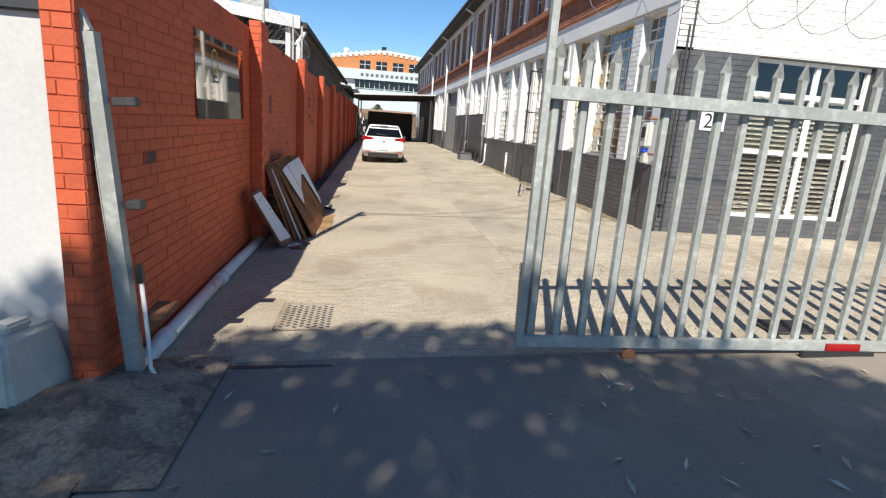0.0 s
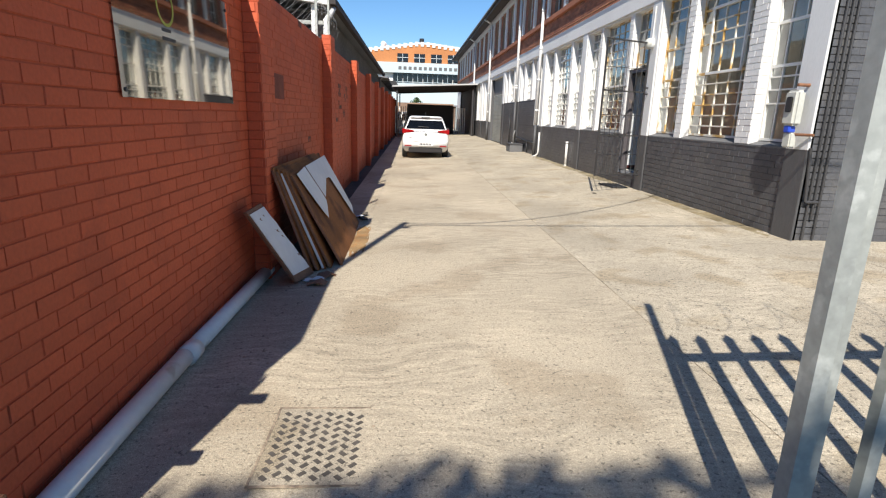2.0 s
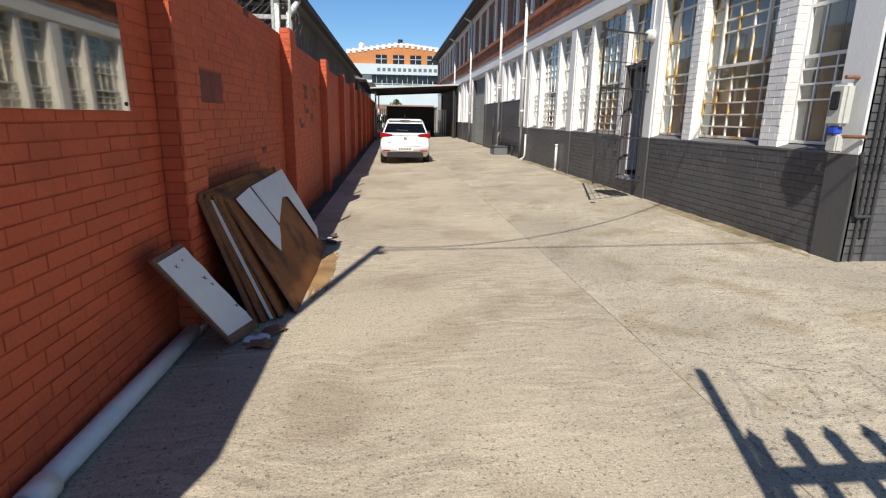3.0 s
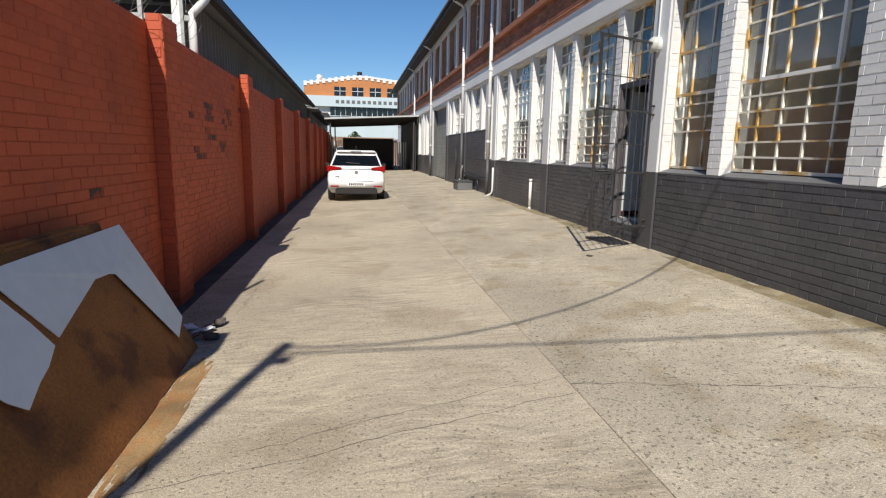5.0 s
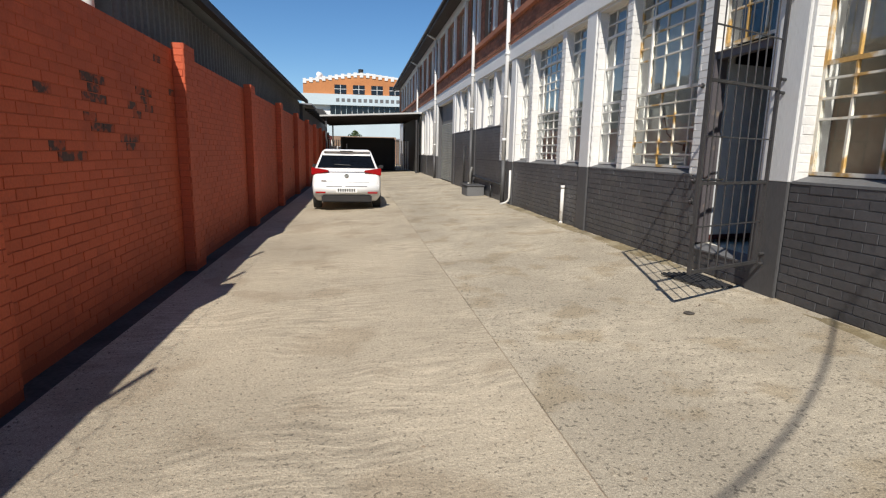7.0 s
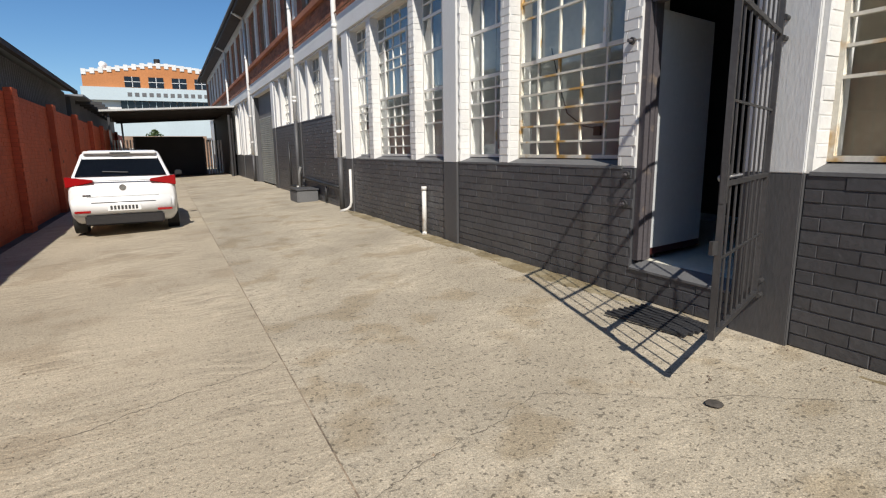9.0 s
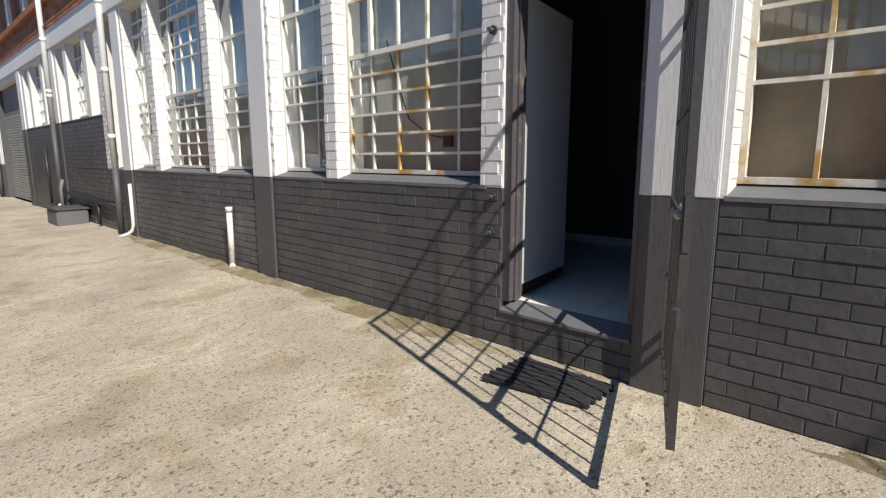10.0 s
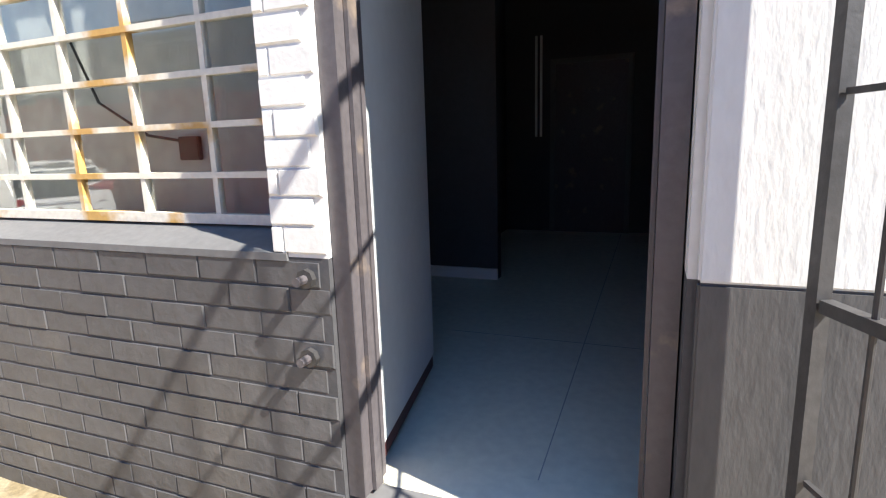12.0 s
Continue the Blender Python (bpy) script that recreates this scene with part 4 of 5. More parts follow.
vb = tagged(finish("air_brick", boxes((LW + 0.003, LW + 0.012, 8.22, 8.84, 1.56, 1.83)), mat("fired_clay", (0.19, 0.05, 0.03), 0.85, 0.25, 4, 60, 0.8)), "dark clay air brick in the orange wall", "air brick")

# white drain pipe on the ground
dr = thing("drain_pipe", "dirty white plastic drain pipe lying along the wall", "pipe", (LW + 0.1, 3.45, gz(-1.5) + 0.055))
part("tube", rods(((0, 0, 0), (-0.02, 2.0, 0.0), 0.058), n=16), M_PVC, dr, smooth=True)
part("tube", rods(((-0.02, 2.0, 0), (0, 4.05, 0.0), 0.058), n=16), M_PVC, dr, smooth=True)
for y in (0.45, 2.0, 3.9):
    part("socket_collar", rods(((-0.01, y, 0), (-0.01, y + 0.14, 0.0), 0.068), n=16), M_PVC, dr, smooth=True)
part("elbow", rods(((0, 0.05, 0), (0.05, -0.12, -0.02), 0.066), n=16), M_PVC, dr, smooth=True)

# cover in the yard
dc = thing("drain_cover", "cast iron drain cover with a diamond grid", "drain cover", (-0.82, 4.2, gz(-0.55) + 0.003))
part("frame", boxes((0, 0.56, 0, 0.012, 0, 0.006), (0, 0.56, 0.638, 0.65, 0, 0.006), (0, 0.012, 0.012, 0.638, 0, 0.006), (0.548, 0.56, 0.012, 0.638, 0, 0.006)), M_DIRT, dc)
part("plate", boxes((0.012, 0.548, 0.012, 0.638, 0, 0.004)), M_CONC2, dc)
# Thin dark pads on the plate imitate its shaded holes.
bm = bmesh.new()
for i in range(9):
    for j in range(10):
        cx, cy = 0.06 + i * 0.055, 0.06 + j * 0.058 + (0.029 if i % 2 else 0)
        if cy < 0.6:
            bx(bm, -0.02, 0.02, -0.012, 0.012, 0.003, 0.0055, Matrix.Translation((cx, cy, 0)) @ Matrix.Rotation(radians(45 if i % 2 else -45), 4, "Z"))
tagged(part("slot", bm, M_GUT, dc), kind="stuff")


# ---- stack of old boards ----
def leaning(name, label, y0, y1, foot, top_x, top_z, thick, turn=0.0):
    """A sheet whose foot stands on the yard and whose top leans on the wall."""
    o = thing(name, label, "board", (foot, y0, gz(foot) + 0.004), "boards leaning on the wall")
    run = math.hypot(top_x - foot, top_z - gz(foot))
    o.rotation_euler = (0, math.atan2(top_x - foot, top_z - gz(foot)), turn)
    return o, run


for k in range(5):
    f = (-1.12, -1.07, -1.01, -0.95, -0.84)[k]
    o, run = leaning("old_board", "brown chipboard sheet with torn edges" if k < 4 else "chipboard sheet with peeling white laminate", 7.52 + 0.05 * k + (0.06 if k == 4 else 0), 9.0, f, -1.48 + 0.03 * k, 0.88 - 0.02 * k, 0.02, radians(-1 + 0.5 * k))
    L = 2.12 + 0.06 * ((k * 3) % 4) if k < 4 else 2.36
    bm = boxes((-0.018, 0.0, 0, L, 0, run))
    bmesh.ops.subdivide_edges(bm, edges=bm.edges[:], cuts=3, use_grid_fill=True)
    rng = random.Random(k)
    for v in bm.verts:
        v.co.y += rng.uniform(-0.012, 0.012)
        v.co.z += rng.uniform(-0.01, 0.01) if v.co.z > 0.2 else 0
        v.co.x += 0.012 * math.sin(v.co.y * 3 + k)
    part("sheet", bm, M_CHIP, o)
    part("edge_strip", boxes((-0.02, 0.004, -0.022, -0.014, 0.02, run - 0.02)), M_EDGE if k != 2 else M_LAM, o)
    if k == 4:
        # two torn sheets of facing: outlines as shares of the board's length and height
        for outline in (((0.07, 0.97), (0.1, 0.8), (0.13, 0.66), (0.17, 0.5), (0.2, 0.43), (0.27, 0.49), (0.32, 0.52), (0.38, 0.58), (0.36, 0.72), (0.33, 0.86), (0.3, 1.0)),
                        ((0.33, 1.0), (0.36, 0.84), (0.41, 0.6), (0.46, 0.63), (0.52, 0.69), (0.6, 0.74), (0.68, 0.76), (0.76, 0.75), (0.84, 0.8), (0.9, 0.72), (0.94, 0.5), (0.96, 0.33), (0.97, 0.26), (1.0, 0.25), (1.005, 0.5), (1.0, 1.01))):
            bm = bmesh.new()
            f = bm.faces.new([bm.verts.new((0.016 + 0.008 * math.sin(u * 9), u * L, v * run)) for u, v in outline])
            bmesh.ops.triangulate(bm, faces=[f])
            bmesh.ops.solidify(bm, geom=bm.faces[:], thickness=0.005)
            bmesh.ops.recalc_face_normals(bm, faces=bm.faces[:])
            part("laminate", bm, M_LAM, o, "torn white laminate facing")
o = thing("old_board", "small white laminated panel with a broken edge", "board", (-1.2, 7.1, gz(-1.2) + 0.004), "boards leaning on the wall")
A, B, C, D = Vector((0, 0.02, 0.02)), Vector((0.1, 0.4, 0.0)), Vector((-0.3, 0.04, 0.77)), Vector((-0.3, -0.42, 0.77))
nrm = (B - A).cross(D - A).normalized()


def panel(lo, hi, a, b, c, d, seed):
    bm = bmesh.new()
    rng = random.Random(seed)
    grid = []
    for h in (lo, hi):
        grid.append([[bm.verts.new(A.lerp(B, u).lerp(D.lerp(C, u), v) + nrm * h) for u in [a + (b - a) * i / 6 for i in range(7)]] for v in [c + (d - c) * i / 8 for i in range(9)]])
    for r in range(9):
        e = rng.uniform(-0.02, 0.02)
        for g in grid:
            g[r][6].co += (B - A) * e
    for g in grid:
        for r in range(8):
            for q in range(6):
                bm.faces.new((g[r][q], g[r][q + 1], g[r + 1][q + 1], g[r + 1][q]))
    f, k = grid
    for r in range(8):
        for q in (0, 6):
            bm.faces.new((f[r][q], f[r + 1][q], k[r + 1][q], k[r][q]))
    for q in range(6):
        for r in (0, 8):
            bm.faces.new((f[r][q], f[r][q + 1], k[r][q + 1], k[r][q]))
    bmesh.ops.recalc_face_normals(bm, faces=bm.faces[:])
    return bm


part("core", panel(-0.03, 0.0, 0, 1, 0, 1, 3), M_EDGE, o)
part("laminate", panel(0.002, 0.008, 0.05, 0.97, 0.1, 0.96, 8), M_LAM, o, "torn white laminate facing")
for u, v, r in ((0.35, 0.86, 0.03), (0.62, 0.88, 0.02), (0.75, 0.66, 0.035), (0.8, 0.58, 0.025), (0.9, 0.3, 0.03)):
    bm = bmesh.new()
    c = A.lerp(B, u).lerp(D.lerp(C, u), v) + nrm * 0.0095
    ea, eb = (B - A).normalized(), (D - A).normalized()
    bm.faces.new([bm.verts.new(c + (ea * math.cos(q * 0.785) + eb * math.sin(q * 0.785)) * r * (1.0 if q % 2 else 0.3)) for q in range(8)])
    part("tear", bm, M_EDGE, o, "dark star-shaped tear")
for i, (x, y) in enumerate(((-1.05, 7.2), (-0.95, 7.35), (-0.85, 10.35), (-0.95, 10.5), (-1.02, 10.3), (-0.88, 10.65), (-1.1, 10.6), (-1.0, 7.1))):
    bm = boxes((-0.08, 0.08, -0.05, 0.05, 0, 0.012))
    rng = random.Random(i)
    bmesh.ops.subdivide_edges(bm, edges=bm.edges[:], cuts=2, use_grid_fill=True)
    for v in bm.verts:
        v.co += Vector((rng.uniform(-0.02, 0.02), rng.uniform(-0.02, 0.02), 0.02 * math.sin(v.co.x * 30 + i)))
    f = finish("board_scrap", bm, (M_LAM, M_EDGE, M_GUT)[i % 3])
    f.matrix_world = pose(x, y, gz(x) + 0.02, 6 * (i % 3), 5, 50 * i)
    tagged(f, "broken scrap of laminated board on the concrete", "scrap", "scraps by the boards")



def heap(name, label, category, material, cx, cy, rx, ry, h, seed, nx=22, ny=22, base=0.0):
    """A low uneven heap that runs out to nothing at its rim."""
    bm = bmesh.new()
    grid = []
    for i in range(nx + 1):
        row = []
        for j in range(ny + 1):
            u, v = i / nx * 2 - 1, j / ny * 2 - 1
            d = math.hypot(u, v) + 0.25 * noise.noise(Vector((u * 2.2, v * 2.2, seed)))
            z = max(0.0, 1 - d) ** 0.7 * h + 0.012 * noise.noise(Vector((u * 9, v * 9, seed))) * (1 if d < 0.95 else 0)
            x, y = cx + u * rx, cy + v * ry
            row.append(bm.verts.new((x, y, gz(x) + base + z - (0.006 if d >= 0.97 else 0))))
        grid.append(row)
    for i in range(nx):
        for j in range(ny):
            bm.faces.new((grid[i][j], grid[i + 1][j], grid[i + 1][j + 1], grid[i][j + 1]))
    return tagged(finish(name, bm, material, True), label, category, kind="structure")


M_SAND = mat("sand", (0.27, 0.17, 0.075), 0.95, 0.3, 3, 90, 0.8, patch=(0.3, 0.16, 0.06), patch_at=0.52, patch_scale=8)
heap("sand_spill", "yellow-brown dust spilt from the rotting boards", "sand", M_SAND, -0.78, 9.0, 0.13, 0.95, 0.008, 3.0)
heap("dirt_bank", "bank of stony dirt and broken concrete round the post", "dirt", M_DIRT, -1.75, 3.0, 0.75, 0.72, 0.14, 7.0, base=0.012)
M_SILT = mat("brown_silt", (0.21, 0.165, 0.09), 0.95, 0.3, 2, 60, 0.7, patch=(0.27, 0.225, 0.14), patch_at=0.5, patch_scale=5)
for k, (y, half) in enumerate(((10.6, 1.9), (15.6, 1.5), (18.4, 1.6), (21.0, 1.3))):
    heap("silt_strip", "thin brown silt washed up along the wall foot", "silt", M_SILT, 4.56, y, 0.16, half, 0.008, 2.0 + k, 10, 40)
gr = thing("drain_grate", "black slotted drain grate set in the concrete", "drain grate", (3.45, 3.9, gz(3.7) + 0.004))
part("frame", boxes((0, 0.6, 0, 0.02, 0, 0.01), (0, 0.6, 0.32, 0.34, 0, 0.01), (0, 0.02, 0.02, 0.32, 0, 0.01), (0.58, 0.6, 0.02, 0.32, 0, 0.01)), M_IRON, gr)
# Flat black plate in place of the shaded depth under the bars.
part("pit", boxes((0.02, 0.58, 0.02, 0.32, 0, 0.002)), M_INK, gr)
for k in range(14):
    part("grate_bar", boxes((0.03 + k * 0.04, 0.05 + k * 0.04, 0.02, 0.32, 0.002, 0.009)), M_IRON, gr)

# ---- parked car ----
def car(at):
    c = thing("car", "white hatchback with a plain number plate, parked", "car", at)
    # side outline: y from the tail, bonnet at the far end
    secs = []
    shape = [(0.0, 0.42, 0.86, 0.80), (0.05, 0.3, 0.98, 0.84), (0.25, 0.22, 1.0, 0.865), (0.9, 0.2, 0.98, 0.87), (2.0, 0.2, 0.95, 0.87), (2.9, 0.2, 0.93, 0.865), (3.6, 0.22, 0.82, 0.84), (3.95, 0.3, 0.68, 0.72)]
    bm = bmesh.new()
    for y, z0, z1, w in shape:
        zm = (z0 + z1) / 2
        ring = [(-w * 0.86, z0), (-w * 0.97, z0 + 0.12), (-w, zm), (-w * 0.97, z1 - 0.1), (-w * 0.9, z1), (w * 0.9, z1), (w * 0.97, z1 - 0.1), (w, zm), (w * 0.97, z0 + 0.12), (w * 0.86, z0)]
        secs.append([bm.verts.new((a, y, b)) for a, b in ring])
    for s, e in zip(secs, secs[1:]):
        for k in range(10):
            bm.faces.new((s[k], s[(k + 1) % 10], e[(k + 1) % 10], e[k]))
    bm.faces.new(secs[0])
    bm.faces.new(secs[-1][::-1])
    bmesh.ops.recalc_face_normals(bm, faces=bm.faces[:])
    bmesh.ops.bevel(bm, geom=[e for e in bm.edges], offset=0.02, segments=2, affect="EDGES", clamp_overlap=True)
    part("body", bm, M_CARW, c, smooth=True)
    bm = bmesh.new()
    cab = [(0.1, 0.95, 0.82), (0.4, 1.47, 0.62), (0.8, 1.515, 0.60), (1.9, 1.5, 0.6), (2.15, 1.44, 0.6), (2.95, 0.93, 0.8)]
    sec = []
    for y, z, w in cab:
        sec.append([bm.verts.new(p) for p in ((-0.82, y, 0.93), (-w, y, z - 0.03), (-w + 0.07, y, z), (w - 0.07, y, z), (w, y, z - 0.03), (0.82, y, 0.93))])
    for s, e in zip(sec, sec[1:]):
        for k in range(5):
            bm.faces.new((s[k], s[k + 1], e[k + 1], e[k]))
    bmesh.ops.recalc_face_normals(bm, faces=bm.faces[:])
    part("cabin", bm, M_CARW, c, smooth=True)
    bm = bmesh.new()
    bm.faces.new([bm.verts.new(p) for p in ((-0.72, 0.15, 1.06), (0.72, 0.15, 1.06), (0.59, 0.375, 1.4), (-0.59, 0.375, 1.4))])
    bmesh.ops.solidify(bm, geom=bm.faces[:], thickness=-0.012)
    for v in bm.verts:
        v.co.y -= 0.012
    part("rear_window", bm, M_TINT, c, "dark tinted rear window")
    part("spoiler", bevelled(boxes((-0.58, 0.58, 0.3, 0.52, 1.44, 1.5)), 0.02), M_CARW, c)
    part("brake_light", boxes((-0.16, 0.16, 0.29, 0.305, 1.455, 1.48)), M_PLASTIC, c)
    part("wiper", rods(((0.1, 0.16, 1.12), (-0.3, 0.17, 1.14), 0.01)), M_PLASTIC, c)
    for s in (-1, 1):
        bm = boxes((0.0, 0.42, -0.03, 0.2, -0.1, 0.09))
        for v in bm.verts:
            if v.co.x < 0.1:
                v.co.z = v.co.z * 0.25 + 0.01
            else:
                v.co.y += 0.06
        for v in bm.verts:
            v.co.x = s * (v.co.x + 0.44)
            v.co.z += 0.97
        if s < 0:
            bmesh.ops.reverse_faces(bm, faces=bm.faces[:])
        part("tail_light", bevelled(bm, 0.012), M_TAIL, c, "red wedge tail light")
        part("reflector", bevelled(boxes((s * 0.52, s * 0.76, -0.072, 0.03, 0.43, 0.47)), 0.004), M_TAIL, c)
        part("mirror", bevelled(boxes((s * 0.88, s * 1.02, 2.35, 2.45, 0.97, 1.08)), 0.02), M_PLASTIC, c)
        for y in (0.68, 3.2):
            w = part("wheel", rods(((s * 0.66, y, 0.31), (s * 0.86, y, 0.31), 0.31), n=28), M_TYRE, c)
            part("rim", rods(((s * 0.8, y, 0.31), (s * 0.868, y, 0.31), 0.2), n=20), M_GALV, w)
        bm = bmesh.new()
        bm.faces.new([bm.verts.new(p) for p in ((s * 0.835, 0.75, 0.98), (s * 0.835, 2.6, 0.98), (s * 0.64, 2.05, 1.42), (s * 0.64, 0.8, 1.42))])
        bmesh.ops.solidify(bm, geom=bm.faces[:], thickness=0.01)
        part("side_window", bm, M_TINT, c)
    part("bumper", bevelled(boxes((-0.8, 0.8, -0.06, 0.25, 0.36, 0.7)), 0.05, 3), M_CARW, c, smooth=True)
    part("bumper_valance", bevelled(boxes((-0.62, 0.62, -0.064, 0.2, 0.2, 0.39)), 0.03), M_BLACK, c)
    part("boot_seam", boxes((-0.5, 0.5, -0.066, -0.055, 0.6, 0.612)), M_IRON, c)
    pl = part("number_plate", bevelled(boxes((-0.26, 0.26, -0.075, -0.062, 0.45, 0.57)), 0.004), M_SIGN, c)
    for k in range(8):
        part("character_bar", boxes((-0.22 + k * 0.056, -0.185 + k * 0.056, -0.078, -0.0755, 0.475, 0.545)), M_IRON, pl)
    for z, w in ((0.7, 0.56), (0.98, 0.62)):
        part("panel_gap", boxes((-w, w, -0.004, 0.02, z, z + 0.006)), M_IRON, c)
    part("badge", rods(((0, -0.006, 0.86), (0, 0.04, 0.86), 0.055), n=18), M_CHROME, c)
    part("model_mark", boxes((-0.62, -0.5, -0.008, 0.03, 0.72, 0.745)), M_CHROME, c)
    part("aerial", rods(((0, 0.75, 1.51), (0, 0.62, 1.66), 0.008)), M_PLASTIC, c)
    return c


car((0.4, 22.2, gz(0.4)))

# ---- buildings over the orange wall ----
sh = thing("shed", "grey clad shed with a dark gutter behind the wall", "shed", (0, 0, 0))
part("wall", boxes((-12, -2.3, 16.1, 38, -0.4, 3.8)), M_GREYSHEET, sh)
bm = bmesh.new()
for k in range(90):
    y = 16.2 + k * 0.24
    rod(bm, (-2.3, y, 2.4), (-2.3, y, 3.75), 0.05, 6)
tagged(part("cladding_rib", bm, M_GREYSHEET, sh), kind="stuff")
bm = boxes((-12, -1.98, 15.1, 38.2, 3.84, 3.92))
for v in bm.verts:
    v.co.z += (-2.0 - v.co.x) * 0.12
part("roof", bm, M_ROOF, sh)
part("gutter", boxes((-2.0, -1.86, 15.1, 38.2, 3.76, 3.9)), M_FASCIA, sh)
bm = boxes((-12, -2.02, 14.98, 15.09, 3.72, 4.02))
for v in bm.verts:
    v.co.z += (-2.0 - v.co.x) * 0.12
part("fascia", bm, M_WHITE, sh, "pale front fascia board")
part("tie_beam", boxes((-9, -2.1, 15.2, 15.28, 3.34, 3.42)), M_GALV, sh)
part("front_post", boxes((-2.4, -2.28, 15.12, 15.24, 1.5, 3.75)), M_WHITE, sh)
part("front_post", boxes((-3.6, -3.5, 15.12, 15.24, 1.5, 3.75)), M_WHITE, sh)
# Solid black panel put in for the shade inside the shed.
part("front_shade", boxes((-9, -2.5, 15.9, 16.0, 1.5, 3.7)), M_BLACK, sh, "black panel standing in for the shaded open front")
tube("vent_pipe", [(-2.05, 14.9, 2.4), (-2.05, 14.9, 3.25), (-2.05, 14.92, 3.38), (-1.98, 15.05, 3.52), (-1.93, 15.3, 3.7)], 0.06, M_PVC, sh, 10)
part("water_tank", bevelled(boxes((-3.6, -3.0, 15.4, 16.2, 4.05, 4.9)), 0.04), M_GALV, sh)
s2 = thing("low_shed", "low pale shed with a sloping lattice roof", "shed", (0, 0, 0))
part("wall", boxes((-9, -2.2, 38.6, 60, -0.4, 3.7)), M_SILLGREY, s2)
bm = boxes((-9, -1.7, 38.4, 60, 3.7, 3.78))
part("roof", bm, M_ROOF, s2)
for k in range(12):
    part("rafter", boxes((-2.2, -1.2, 40 + k * 1.4, 40.1 + k * 1.4, 3.5, 3.62)), M_IRON, s2)

# ---- canopy and yard end ----
cn = thing("canopy", "sheet metal canopy spanning the yard's end", "canopy", (0, 0, 0))
bm = boxes((-1.5, 4.6, 42.2, 54, 3.35, 3.42))
for v in bm.verts:
    v.co.z += (v.co.x + 1.5) * 0.055
part("roof", bm, M_ROOF, cn)
bm = boxes((-1.55, 4.6, 42.1, 42.2, 3.34, 3.43))
for v in bm.verts:
    v.co.z += (v.co.x + 1.5) * 0.055
part("front_beam", bm, M_SHEET, cn)
for k in range(6):
    bm = boxes((-1.5, 4.6, 43 + k * 1.7, 43.08 + k * 1.7, 3.2, 3.34))
    for v in bm.verts:
        v.co.z += (v.co.x + 1.5) * 0.055
    part("purlin", bm, M_FASCIA, cn)
for x, y in ((-1.2, 42.4), (4.3, 42.4), (-1.2, 51.5), (4.3, 51.5)):
    part("post", boxes((x - 0.05, x + 0.05, y - 0.05, y + 0.05, -0.3, 3.3)), M_IRON, cn)
# Black panel added before the wall for the darkness under the roof.
part("side_sheet", boxes((4.42, 4.5, 42.6, 54, 0, 3.6)), M_BLACK, cn, "black panel standing in for the dark side under the canopy")
eg = thing("yard_end_gate", "black sheeted gate closing the yard", "gate", (0, 48, 0))
part("sheet", boxes((-0.5, 3.3, 0, 0.06, -0.1, 2.3)), M_BLACK, eg)
for x in (-0.45, 3.32):
    part("post", boxes((x - 0.05, x + 0.05, -0.02, 0.08, -0.2, 2.2)), M_IRON, eg)
wf = thing("picket_fence", "white palisade fence beside the black gate", "fence", (0, 48, 0))
for x in [-1.5 + 0.16 * k for k in range(7)] + [3.45 + 0.16 * k for k in range(6)]:
    part("picket", boxes((x, x + 0.08, 0.0, 0.03, -0.1, 2.1)), M_SIGN, wf)
tagged(finish("wall_yard_end", boxes((-9, 4.4, 62, 62.3, -0.5, 2.7)), M_MORTAR), "dull red brick wall beyond the yard gate", "wall", kind="structure")
van = thing("parked_van", "white van standing beyond the yard's end", "van", (-0.9, 55.5, -0.3))
part("body", bevelled(boxes((-0.9, 0.9, 0, 4.2, 0.3, 2.0)), 0.15, 3), M_CARW, van)
for s in (-1, 1):
    for y in (0.8, 3.3):
        part("wheel", rods(((s * 0.7, y, 0.32), (s * 0.92, y, 0.32), 0.32), n=16), M_TYRE, van)
part("rear_window", boxes((-0.7, 0.7, -0.02, 0.02, 1.2, 1.75)), M_TINT, van)

# ---- far building ----
fb = thing("apartment_building", "orange brick block with a stepped white parapet", "building", (1.2, 86, 0))
part("lower_wall", boxes((-8, 14, 0, 12, -0.5, 6.0)), M_FARBLUE, fb)
part("band", boxes((-8, 14, -0.5, 0.1, 7.45, 8.9)), M_FARBLUE, fb, "pale blue sign band")
part("strip_wall", boxes((-8, 14, 0.2, 11.8, 6.0, 8.9)), M_WHITE, fb)
bm = bmesh.new()
prof = [(-7.8, 8.9), (13, 8.9), (13, 9.6), (7.0, 10.9), (0.6, 11.6), (-1.2, 11.6), (-7.8, 10.6)]
lo = [bm.verts.new((x, 0, z)) for x, z in prof]
hi = [bm.verts.new((x, 11, z)) for x, z in prof]
bm.faces.new(lo)
bm.faces.new(hi[::-1])
for k in range(len(prof)):
    bm.faces.new((lo[k], hi[k], hi[(k + 1) % len(prof)], lo[(k + 1) % len(prof)]))
bmesh.ops.recalc_face_normals(bm, faces=bm.faces[:])
part("upper_wall", bm, M_FARBRICK, fb)
for k in range(24):
    x = -7.8 + k * 0.85
    z = 10.6 + (x + 7.8) * 0.15 if x < -1.2 else (11.6 if x < 0.6 else (11.6 - (x - 0.6) * 0.11 if x < 7 else 10.9 - (x - 7) * 0.22))
    part("merlon", boxes((x, x + 0.46, -0.1, 0.3, z - 0.35, z + 0.28)), M_WHITE, fb)
    part("coping", boxes((x + 0.46, x + 0.85, -0.06, 0.3, z - 0.05, z + 0.2)), M_WHITE, fb)
